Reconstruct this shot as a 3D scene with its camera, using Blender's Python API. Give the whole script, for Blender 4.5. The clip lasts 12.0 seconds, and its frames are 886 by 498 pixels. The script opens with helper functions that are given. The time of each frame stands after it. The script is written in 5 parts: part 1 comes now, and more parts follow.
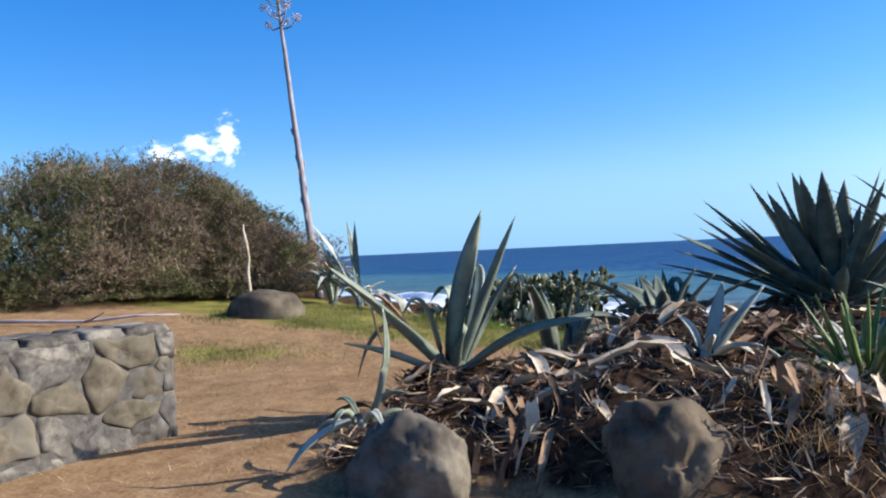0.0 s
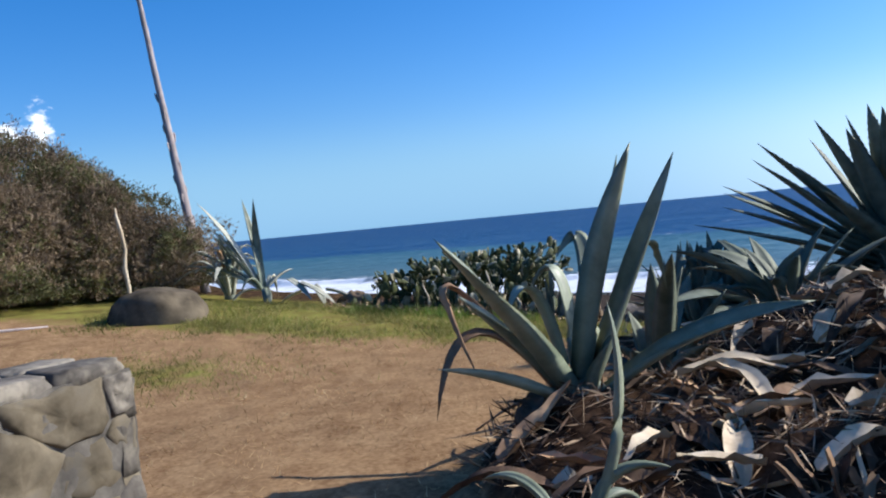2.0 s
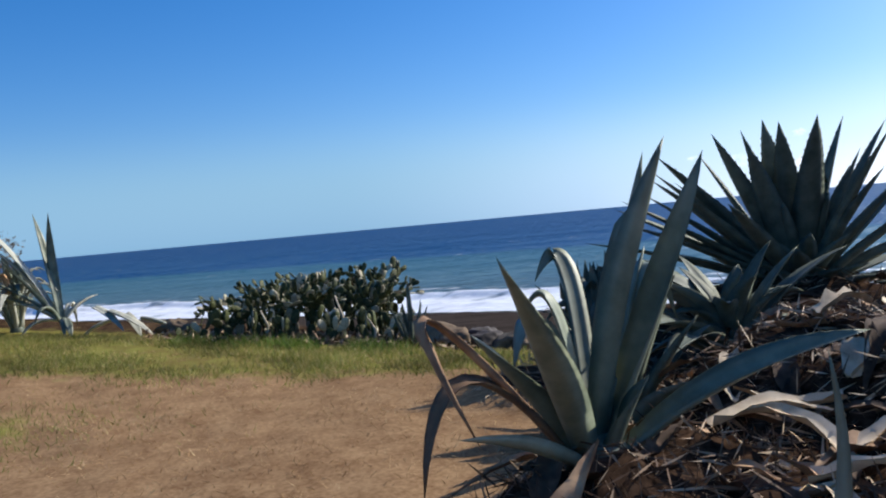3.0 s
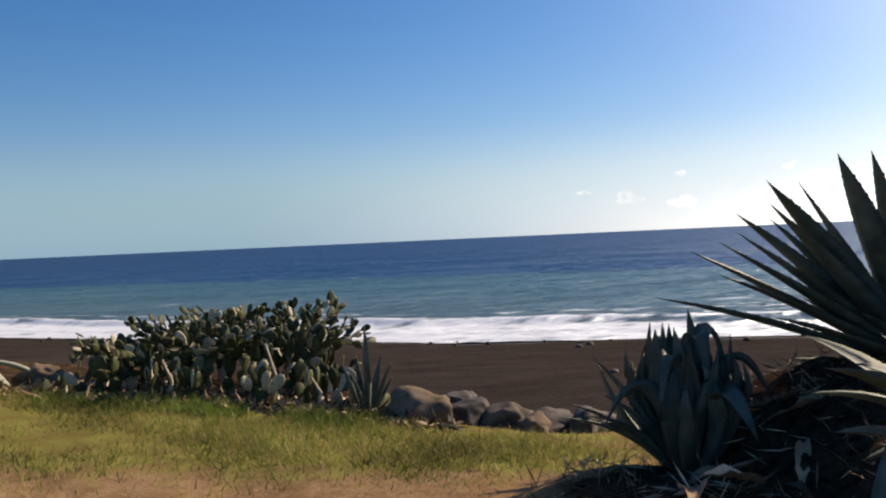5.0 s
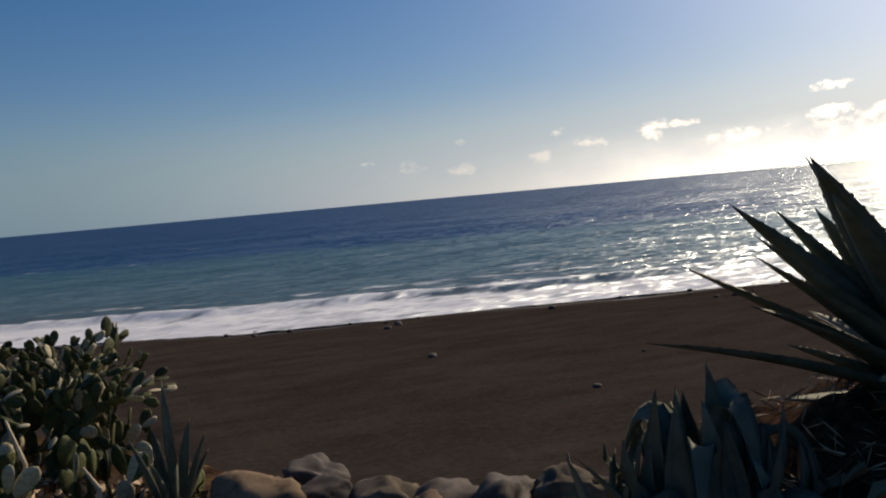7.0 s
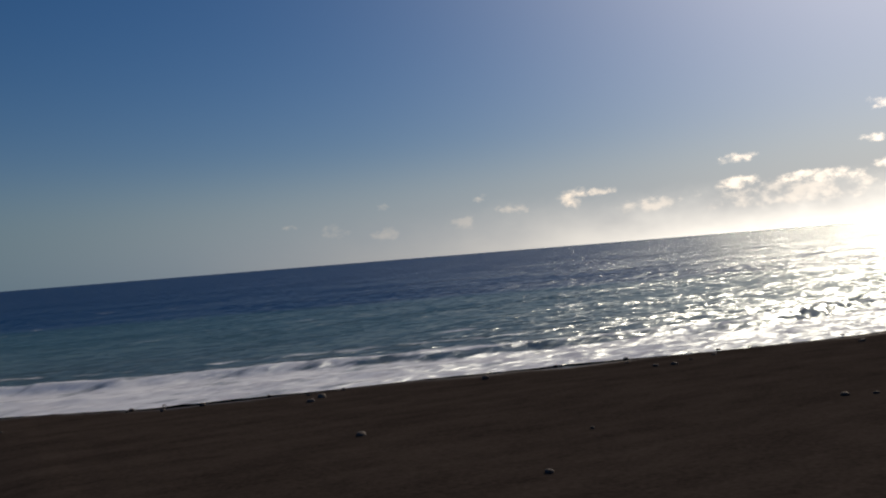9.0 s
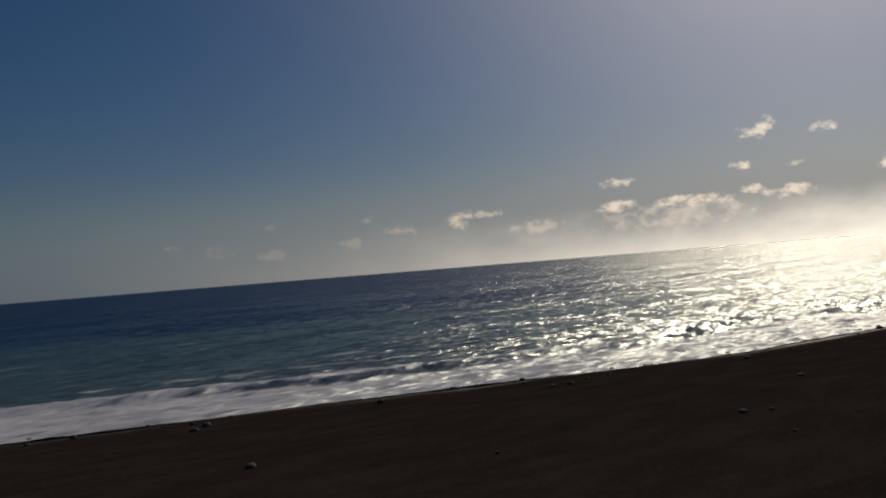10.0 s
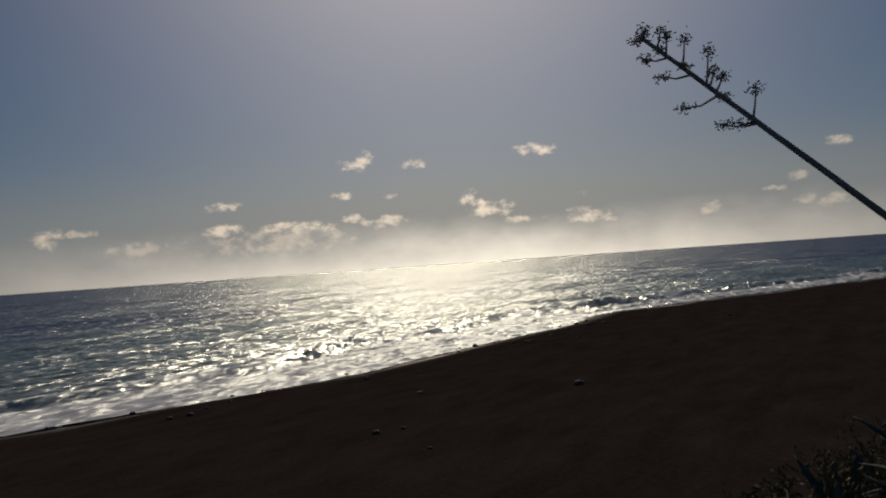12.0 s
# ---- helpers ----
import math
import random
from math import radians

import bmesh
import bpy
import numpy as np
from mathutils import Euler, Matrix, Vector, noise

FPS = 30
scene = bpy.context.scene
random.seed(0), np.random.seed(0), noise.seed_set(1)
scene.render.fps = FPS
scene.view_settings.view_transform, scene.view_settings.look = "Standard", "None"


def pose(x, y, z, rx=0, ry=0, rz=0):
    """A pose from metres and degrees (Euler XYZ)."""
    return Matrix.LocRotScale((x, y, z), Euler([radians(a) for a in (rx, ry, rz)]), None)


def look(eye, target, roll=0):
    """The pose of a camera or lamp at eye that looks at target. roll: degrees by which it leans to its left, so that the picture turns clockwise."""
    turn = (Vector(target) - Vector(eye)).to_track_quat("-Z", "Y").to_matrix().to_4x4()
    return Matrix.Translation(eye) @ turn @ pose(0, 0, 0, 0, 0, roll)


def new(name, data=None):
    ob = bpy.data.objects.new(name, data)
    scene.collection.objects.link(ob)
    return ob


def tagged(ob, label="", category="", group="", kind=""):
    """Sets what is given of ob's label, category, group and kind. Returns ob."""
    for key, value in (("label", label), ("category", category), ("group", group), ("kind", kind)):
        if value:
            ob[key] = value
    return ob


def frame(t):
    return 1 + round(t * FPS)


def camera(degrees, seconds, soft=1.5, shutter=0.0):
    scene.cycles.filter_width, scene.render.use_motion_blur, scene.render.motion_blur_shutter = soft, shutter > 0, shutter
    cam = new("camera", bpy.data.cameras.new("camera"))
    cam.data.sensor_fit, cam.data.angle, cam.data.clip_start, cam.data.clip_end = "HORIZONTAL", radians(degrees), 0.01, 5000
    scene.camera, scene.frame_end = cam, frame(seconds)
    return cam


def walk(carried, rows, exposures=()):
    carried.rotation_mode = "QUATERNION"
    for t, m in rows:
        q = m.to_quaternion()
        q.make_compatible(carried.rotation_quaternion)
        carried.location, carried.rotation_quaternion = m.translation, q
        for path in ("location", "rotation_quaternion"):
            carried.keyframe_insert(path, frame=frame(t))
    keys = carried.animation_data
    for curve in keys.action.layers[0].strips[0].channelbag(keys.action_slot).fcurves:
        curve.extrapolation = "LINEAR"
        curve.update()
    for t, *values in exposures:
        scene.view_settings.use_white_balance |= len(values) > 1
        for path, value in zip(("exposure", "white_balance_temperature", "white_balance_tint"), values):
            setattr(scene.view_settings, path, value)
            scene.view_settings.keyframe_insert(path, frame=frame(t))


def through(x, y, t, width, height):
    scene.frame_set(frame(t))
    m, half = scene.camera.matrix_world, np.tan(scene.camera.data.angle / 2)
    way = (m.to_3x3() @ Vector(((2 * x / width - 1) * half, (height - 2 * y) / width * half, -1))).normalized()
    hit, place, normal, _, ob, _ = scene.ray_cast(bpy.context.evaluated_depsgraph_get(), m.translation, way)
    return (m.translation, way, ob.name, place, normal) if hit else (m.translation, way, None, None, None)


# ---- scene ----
cam = camera(55.5, 12.0, 2.1)
PATH = [
    (0, (2.855, 12.329, 1.62), (2.092, 14.178, 1.624), -2.7),
    (0.5, (2.125, 12.828, 1.623), (1.537, 14.737, 1.542), -2.9),
    (1, (1.48, 13.417, 1.647), (0.947, 15.344, 1.615), -3.9),
    (1.5, (0.771, 13.92, 1.648), (0.37, 15.878, 1.609), -2.7),
    (2, (0.183, 14.499, 1.628), (-0.224, 16.456, 1.561), -5.5),
    (2.5, (-0.401, 14.997, 1.655), (-0.643, 16.982, 1.709), -2.9),
    (2.7, (-0.627, 15.252, 1.661), (-0.723, 17.249, 1.631), -4.0),
    (4.3, (-1.641, 17.528, 1.789), (-1.258, 19.488, 1.683), -4.4),
    (4.5, (-1.633, 17.854, 1.803), (-1.266, 19.82, 1.812), -4.4),
    (5, (-1.689, 18.622, 1.829), (-1.337, 20.591, 1.804), -2.6),
    (5.5, (-1.753, 19.302, 1.899), (-1.216, 21.227, 1.83), -4.0),
    (6, (-1.697, 20.057, 1.975), (-1.058, 21.951, 1.919), -4.0),
    (6.5, (-1.736, 20.685, 2.05), (-0.97, 22.533, 2.051), -3.5),
    (6.7, (-1.654, 20.975, 2.103), (-0.881, 22.816, 1.98), -4.3),
    (8.3, (-1.2, 22.68, 2.12), (-0.193, 24.407, 2.083), -4.3),
    (8.5, (-1.09, 22.92, 2.115), (-0.131, 24.674, 2.074), -4.6),
    (9, (-0.86, 23.5, 2.085), (0.138, 25.233, 2.099), -4.6),
    (9.5, (-0.66, 24.1, 2.04), (0.46, 25.757, 2.054), -4.5),
    (10, (-0.5, 24.68, 2.0), (0.72, 26.264, 2.044), -4.6),
    (10.5, (-0.36, 25.25, 1.965), (1.108, 26.607, 2.013), -5.0),
    (11, (-0.2, 25.73, 1.93), (1.451, 26.858, 1.912), -4.6),
    (11.5, (-0.06, 26.1, 1.905), (1.645, 27.145, 1.926), -3.3),
    (12, (0.08, 26.4, 1.89), (1.878, 27.276, 1.924), -4.0),
]
EXPOSURES = [(0, 0.82, 6300, 10), (1.5, 0.7, 6300, 10), (2.5, 0.46, 6300, 10), (4.5, 0.24, 8100, 15), (5.5, 0.14, 8500, 15), (6.5, -0.32, 8600, 15), (8.5, -1.13, 7900, 14), (9.0, -1.22, 8000, 14), (9.5, -1.43, 8100, 14), (10.5, -2.4, 8500, 14), (12, -2.18, 8500, 14)]
walk(cam, [(t, look(eye, target, roll)) for t, eye, target, roll in PATH], EXPOSURES)

# ---- light ----
SUN_YAW = 65.0      # degrees from +y towards +x
SUN_UP = 32.0
SUN_DIR = Vector((math.sin(radians(SUN_YAW)) * math.cos(radians(SUN_UP)), math.cos(radians(SUN_YAW)) * math.cos(radians(SUN_UP)), math.sin(radians(SUN_UP))))
sun = new("sun", bpy.data.lights.new("sun", "SUN"))
sun.data.energy, sun.data.angle, sun.data.color = 4.6, radians(0.53), (1.0, 0.94, 0.84)
sun.matrix_world = look((60, 60, 80), Vector((60, 60, 80)) - SUN_DIR)


def node(tree, kind, **values):
    n = tree.nodes.new(kind)
    for key, value in values.items():
        if key == "operation":
            n.operation = value
        elif key == "blend":
            n.blend_type = value
        else:
            n.inputs[key if not key.startswith("i") or not key[1:].isdigit() else int(key[1:])].default_value = value
    return n


def link(tree, a, b, out=0, to=0):
    tree.links.new(a.outputs[out], b.inputs[to])
    return b


def build_sky():
    w = bpy.data.worlds.new("sky")
    scene.world = w
    w.use_nodes = True
    t = w.node_tree
    t.nodes.clear()
    sky = t.nodes.new("ShaderNodeTexSky")
    sky.sky_type, sky.sun_disc = "NISHITA", False
    sky.sun_elevation, sky.sun_rotation = radians(SUN_UP), radians(SUN_YAW)
    sky.air_density, sky.dust_density, sky.ozone_density, sky.altitude = 1.0, 0.7, 3.0, 10
    cool = node(t, "ShaderNodeMixRGB", blend="MULTIPLY", Fac=1.0, Color2=(0.81, 0.91, 1.13, 1))
    link(t, sky, cool, 0, 1)
    tint = node(t, "ShaderNodeHueSaturation", Saturation=1.26, Value=1.0)
    link(t, cool, tint, 0, 4)
    co = t.nodes.new("ShaderNodeTexCoord")
    rise = t.nodes.new("ShaderNodeSeparateXYZ")
    link(t, co, rise)
    near_sea = node(t, "ShaderNodeMapRange", **{"From Min": 0.0, "From Max": 0.15, "To Min": 0.8, "To Max": 0.0})
    near_sea.interpolation_type = "SMOOTHERSTEP"
    t.links.new(rise.outputs[2], near_sea.inputs[0])
    # sea haze over the horizon, blue away from the sun and pale towards it
    bearing = node(t, "ShaderNodeVectorMath", operation="DOT_PRODUCT", i1=(math.sin(radians(SUN_YAW)), math.cos(radians(SUN_YAW)), 0))
    link(t, co, bearing)
    sunny = node(t, "ShaderNodeMapRange", **{"From Min": 0.33, "From Max": 1.05})
    sunny.interpolation_type = "SMOOTHSTEP"
    t.links.new(bearing.outputs[1], sunny.inputs[0])
    mist = node(t, "ShaderNodeMixRGB", Color1=(1.95, 4.05, 6.35, 1), Color2=(7.6, 9.6, 12.8, 1))
    link(t, sunny, mist)
    pale = node(t, "ShaderNodeMixRGB")
    link(t, mist, pale, 0, 2)
    link(t, near_sea, pale)
    link(t, tint, pale, 0, 1)
    # the bright aureole round the sun
    toward = node(t, "ShaderNodeVectorMath", operation="DOT_PRODUCT", i1=tuple(SUN_DIR))
    link(t, co, toward)
    above = node(t, "ShaderNodeMath", operation="MAXIMUM", i1=0.0)
    t.links.new(toward.outputs[1], above.inputs[0])
    ring = node(t, "ShaderNodeMath", operation="POWER", i1=14.0)
    link(t, above, ring)
    gain = node(t, "ShaderNodeMath", operation="MULTIPLY", i1=AUREOLE)
    link(t, ring, gain)
    lit = node(t, "ShaderNodeMixRGB", blend="ADD", Fac=1.0)
    link(t, pale, lit, 0, 1)
    link(t, gain, lit, 0, 2)
    low = node(t, "ShaderNodeBackground", Strength=SKY_STRENGTH)
    link(t, lit, low)
    # cumulus clouds: lumps at fixed headings, and a ragged bank over the horizon
    fine = node(t, "ShaderNodeTexNoise", Scale=52.0, Detail=6.0, Roughness=0.62)
    squash = node(t, "ShaderNodeVectorMath", operation="MULTIPLY", i1=(1, 1, 1.7))
    link(t, co, squash)
    link(t, squash, fine)
    ragged = node(t, "ShaderNodeMath", operation="MULTIPLY_ADD", i1=4.0, i2=-2.0)
    link(t, fine, ragged)
    total = None
    for x, y, z, wide, high, dense in CLOUDS:
        c = Vector((x, y, z)).normalized()
        e1 = Vector((c.y, -c.x, 0)).normalized()
        e2 = e1.cross(c)
        terms = []
        for e, size in ((e1, wide * 1.2), (e2, high * 1.2)):
            d = node(t, "ShaderNodeVectorMath", operation="DOT_PRODUCT", i1=tuple(e / size))
            link(t, co, d)
            sq = node(t, "ShaderNodeMath", operation="MULTIPLY")
            t.links.new(d.outputs[1], sq.inputs[0])
            t.links.new(d.outputs[1], sq.inputs[1])
            terms.append(sq)
        add = node(t, "ShaderNodeMath", operation="ADD")
        link(t, terms[0], add, 0, 0)
        link(t, terms[1], add, 0, 1)
        inv = node(t, "ShaderNodeMath", operation="SUBTRACT", i0=0.75)
        link(t, add, inv, 0, 1)
        rag = node(t, "ShaderNodeMath", operation="ADD")
        link(t, inv, rag, 0, 0)
        link(t, ragged, rag, 0, 1)
        ahead = node(t, "ShaderNodeVectorMath", operation="DOT_PRODUCT", i1=tuple(c))
        link(t, co, ahead)
        front = node(t, "ShaderNodeMath", operation="GREATER_THAN", i1=0.5)
        t.links.new(ahead.outputs[1], front.inputs[0])
        soft = node(t, "ShaderNodeMapRange", **{"From Min": 0.0, "From Max": 1.2, "To Max": dense})
        soft.interpolation_type = "SMOOTHSTEP"
        link(t, rag, soft)
        m = node(t, "ShaderNodeMath", operation="MULTIPLY")
        link(t, soft, m, 0, 0)
        link(t, front, m, 0, 1)
        if total is None:
            total = m
        else:
            mx = node(t, "ShaderNodeMath", operation="MAXIMUM")
            link(t, total, mx, 0, 0)
            link(t, m, mx, 0, 1)
            total = mx
    # the bank of far cloud along the horizon on the sunny side
    parts = t.nodes.new("ShaderNodeSeparateXYZ")
    link(t, co, parts)
    wide_noise = node(t, "ShaderNodeTexNoise", Scale=9.0, Detail=8.0, Roughness=0.6)
    link(t, squash, wide_noise)
    lift = node(t, "ShaderNodeMath", operation="MULTIPLY_ADD", i1=0.05, i2=0.010)
    link(t, wide_noise, lift)
    gap = node(t, "ShaderNodeMath", operation="SUBTRACT")
    link(t, lift, gap, 0, 0)
    t.links.new(parts.outputs[2], gap.inputs[1])
    edge = node(t, "ShaderNodeMapRange", **{"From Min": -0.025, "From Max": 0.06, "To Max": 0.75})
    edge.interpolation_type = "SMOOTHSTEP"
    link(t, gap, edge)
    side = node(t, "ShaderNodeVectorMath", operation="DOT_PRODUCT", i1=(SUN_DIR.x, SUN_DIR.y, 0))
    link(t, co, side)
    sided = node(t, "ShaderNodeMapRange", **{"From Min": 0.52, "From Max": 0.88})
    t.links.new(side.outputs[1], sided.inputs[0])
    bank = node(t, "ShaderNodeMath", operation="MULTIPLY")
    link(t, edge, bank, 0, 0)
    link(t, sided, bank, 0, 1)
    white = node(t, "ShaderNodeBackground", Color=(1.0, 0.975, 0.94, 1))
    mix = t.nodes.new("ShaderNodeMixShader")
    link(t, total, mix)
    # haze under the sun scatters its light forward
    glare = node(t, "ShaderNodeMath", operation="POWER", i1=9.0)
    t.links.new(side.outputs[1], glare.inputs[0])
    glow = node(t, "ShaderNodeMath", operation="MULTIPLY_ADD", i1=HAZE_GLARE, i2=0.85)
    link(t, glare, glow)
    bright = node(t, "ShaderNodeMath", operation="MULTIPLY_ADD", i1=9.5, i2=CLOUD_STRENGTH)
    link(t, glare, bright)
    link(t, bright, white, 0, 1)
    haze = node(t, "ShaderNodeBackground", Color=(0.93, 0.98, 0.99, 1))
    link(t, glow, haze, 0, 1)
    base = t.nodes.new("ShaderNodeMixShader")
    link(t, bank, base)
    link(t, low, base, 0, 1)
    link(t, haze, base, 0, 2)
    link(t, base, mix, 0, 1)
    link(t, white, mix, 0, 2)
    link(t, mix, t.nodes.new("ShaderNodeOutputWorld"))


SKY_STRENGTH, CLOUD_STRENGTH, HAZE_GLARE, AUREOLE = 0.1, 1.5, 24.0, 12.0
# heading of each cloud (x, y, z), half width, half height, thickness
CLOUDS = [
    (2520, 1575, 366, 0.019, 0.008, 0.9),
    (2556, 1532, 380, 0.012, 0.010, 1.0),
    (2641, 1378, 359, 0.016, 0.006, 0.9),
    (2811, 978, 377, 0.026, 0.008, 1.0),
    (2515, 1614, 263, 0.016, 0.005, 0.9),
    (2272, 1944, 246, 0.024, 0.006, 0.9),
    (2738, 1210, 205, 0.015, 0.015, 1.0),
    (2765, 1150, 185, 0.028, 0.010, 1.0),
    (2810, 1042, 137, 0.022, 0.005, 0.8),
    (2278, 1946, 162, 0.034, 0.009, 0.9),
    (2426, 1757, 160, 0.056, 0.007, 0.9),
    (1884, 2329, 168, 0.015, 0.014, 0.9),
    (1958, 2266, 178, 0.018, 0.005, 0.7),
    (2984, 22, 308, 0.015, 0.006, 0.8),
    (2871, 842, 216, 0.010, 0.004, 0.6),
    (2606, 1464, 252, 0.012, 0.004, 0.6),
    (2537, 1591, 182, 0.013, 0.006, 0.8),
    (2599, 1490, 163, 0.028, 0.008, 0.8),
    (2885, 812, 129, 0.028, 0.008, 0.8),
    (2076, 2162, 129, 0.012, 0.006, 0.7),
    (2987, 220, 172, 0.012, 0.004, 0.6),
    (2995, 124, 128, 0.014, 0.005, 0.6),
    (1619, 2518, 192, 0.009, 0.006, 0.4),
    (1303, 2695, 187, 0.013, 0.005, 0.3),
    (1017, 2818, 136, 0.010, 0.004, 0.4),
    (1168, 2760, 116, 0.016, 0.009, 0.24),
    (1320, 2692, 93, 0.018, 0.008, 0.24),
    (1709, 2461, 143, 0.024, 0.007, 0.4),
    (2072, 2165, 117, 0.036, 0.009, 0.42),
    (1573, 2552, 106, 0.018, 0.009, 0.24),
    (2988, 155, 208, 0.016, 0.006, 0.5),
    (2997, 49, 120, 0.020, 0.008, 0.5),
    (2965, 439, 125, 0.017, 0.008, 0.5),
    (2872, 854, 141, 0.018, 0.010, 0.6),
    (1878, 2332, 179, 0.017, 0.010, 0.6),
    (2380, 1815, 120, 0.090, 0.016, 0.4),
    (-1766, 2391, 415, 0.015, 0.026, 0.7),
    (-1880, 2308, 372, 0.056, 0.015, 0.6),
    (-1830, 2350, 390, 0.034, 0.018, 0.6),
]
build_sky()


# ---- materials ----
def mat(name, low, high, scale=6.0, rough=0.8, bump=0.3, grain=60.0, stain=None, stain_scale=1.2, stain_amount=0.5, vary=0.15, stretch=(1, 1, 1), spec=0.3, depth=0.02):
    m = bpy.data.materials.new(name)
    m.use_nodes = True
    t = m.node_tree
    bs = t.nodes["Principled BSDF"]
    co = t.nodes.new("ShaderNodeTexCoord")
    mp = node(t, "ShaderNodeMapping", Scale=stretch)
    t.links.new(co.outputs["Object"], mp.inputs[0])
    n1 = node(t, "ShaderNodeTexNoise", Scale=scale, Detail=5.0, Roughness=0.6)
    link(t, mp, n1)
    ramp = t.nodes.new("ShaderNodeValToRGB")
    ramp.color_ramp.elements[0].position, ramp.color_ramp.elements[1].position = 0.32, 0.68
    ramp.color_ramp.elements[0].color, ramp.color_ramp.elements[1].color = (*low, 1), (*high, 1)
    link(t, n1, ramp)
    colour = ramp
    if stain:
        n2 = node(t, "ShaderNodeTexNoise", Scale=stain_scale, Detail=4.0, Roughness=0.65)
        link(t, mp, n2)
        r2 = node(t, "ShaderNodeMapRange", **{"From Min": 0.5, "From Max": 0.66, "To Max": stain_amount})
        link(t, n2, r2)
        mx = node(t, "ShaderNodeMixRGB", Color2=(*stain, 1))
        link(t, r2, mx)
        link(t, colour, mx, 0, 1)
        colour = mx
    info = t.nodes.new("ShaderNodeObjectInfo")
    rnd = node(t, "ShaderNodeMapRange", **{"To Min": 1 - vary, "To Max": 1 + vary})
    t.links.new(info.outputs["Random"], rnd.inputs[0])
    hsv = t.nodes.new("ShaderNodeHueSaturation")
    link(t, rnd, hsv, 0, 2)
    link(t, colour, hsv, 0, 4)
    link(t, hsv, bs, 0, 0)
    n3 = node(t, "ShaderNodeTexNoise", Scale=grain, Detail=4.0)
    link(t, mp, n3)
    add = node(t, "ShaderNodeMath", operation="MULTIPLY_ADD", i1=0.35)
    link(t, n3, add, 0, 0)
    link(t, n1, add, 0, 2)
    bp = node(t, "ShaderNodeBump", Strength=bump, Distance=depth)
    link(t, add, bp, 0, 2)
    link(t, bp, bs, 0, bs.inputs.find("Normal"))
    rr = node(t, "ShaderNodeMapRange", **{"To Min": rough - 0.1, "To Max": min(1.0, rough + 0.1)})
    link(t, n3, rr)
    link(t, rr, bs, 0, bs.inputs.find("Roughness"))
    bs.inputs["Specular IOR Level"].default_value = spec
    return m


M_AGAVE = mat("agave_leaf", (0.066, 0.082, 0.060), (0.145, 0.163, 0.124), 5.0, 0.62, 0.12, 90, (0.19, 0.205, 0.165), 2.0, 0.4, 0.22, (1, 1, 1), 0.2)
M_AGAVE_GREY = mat("grey_agave_leaf", (0.10, 0.122, 0.086), (0.205, 0.232, 0.168), 5.0, 0.5, 0.12, 90, (0.37, 0.37, 0.27), 2.0, 0.45, 0.18, (1, 1, 1), 0.35)
M_AGAVE_PALE = mat("pale_agave_leaf", (0.25, 0.26, 0.21), (0.42, 0.42, 0.34), 5.0, 0.5, 0.12, 90, (0.5, 0.45, 0.33), 2.2, 0.5, 0.15, (1, 1, 1), 0.4)
M_DRY = mat("dry_leaf", (0.17, 0.09, 0.05), (0.45, 0.29, 0.165), 4.0, 0.8, 0.5, 40, (0.09, 0.055, 0.04), 3.0, 0.6, 0.45)
M_STRAW = mat("bleached_dry_leaf", (0.48, 0.36, 0.23), (0.76, 0.64, 0.47), 5.0, 0.75, 0.4, 50, (0.25, 0.17, 0.1), 4.0, 0.6, 0.2)
M_THATCH = mat("leaf_litter", (0.032, 0.020, 0.014), (0.15, 0.088, 0.054), 9.0, 0.9, 0.8, 50, (0.02, 0.015, 0.012), 2.0, 0.7, 0.3)
M_YUCCA = mat("yucca_leaf", (0.06, 0.10, 0.028), (0.14, 0.19, 0.06), 6.0, 0.5, 0.1, 60, (0.28, 0.24, 0.12), 3.0, 0.4, 0.2, spec=0.2)
M_PAD = mat("cactus_pad", (0.030, 0.040, 0.015), (0.078, 0.088, 0.032), 6.0, 0.65, 0.25, 45, (0.20, 0.175, 0.09), 5.0, 0.4, 0.35, (1, 1, 1), 0.2)
M_PAD_DRY = mat("dry_cactus_pad", (0.33, 0.29, 0.18), (0.52, 0.47, 0.33), 6.0, 0.75, 0.4, 45, (0.16, 0.12, 0.07), 5.0, 0.5, 0.25)
M_ROCK = mat("lava_rock", (0.055, 0.045, 0.035), (0.16, 0.132, 0.10), 6.0, 0.9, 0.9, 34, (0.32, 0.27, 0.19), 2.2, 0.55, 0.15, depth=0.06, spec=0.1)
M_ROCK_TAN = mat("tan_rock", (0.078, 0.055, 0.038), (0.26, 0.19, 0.125), 7.0, 0.9, 0.9, 34, (0.09, 0.065, 0.045), 3.5, 0.7, 0.2, depth=0.06, spec=0.1)
M_ROCK_BROWN = mat("brown_rock", (0.045, 0.036, 0.025), (0.12, 0.096, 0.066), 4.0, 0.9, 0.7, 34, (0.16, 0.13, 0.09), 1.8, 0.5, 0.1, spec=0.1)
# pale rock; the dark blotches put its shaded side into the colour
M_ROCK_PALE = mat("pale_rock_with_shade", (0.045, 0.033, 0.023), (0.27, 0.205, 0.135), 2.6, 0.9, 0.9, 34, (0.05, 0.04, 0.031), 1.3, 0.85, 0.1, depth=0.06, spec=0.1)
M_ROCK_DARK = mat("dark_beach_rock", (0.04, 0.034, 0.030), (0.11, 0.09, 0.078), 5.0, 0.8, 0.6, 30, (0.13, 0.11, 0.09), 2.5, 0.4, 0.3)
M_STONE_TAN = mat("tan_wall_stone", (0.075, 0.062, 0.042), (0.20, 0.165, 0.115), 6.0, 0.9, 0.7, 38, (0.09, 0.085, 0.075), 3.0, 0.7, 0.25, depth=0.05, spec=0.1)
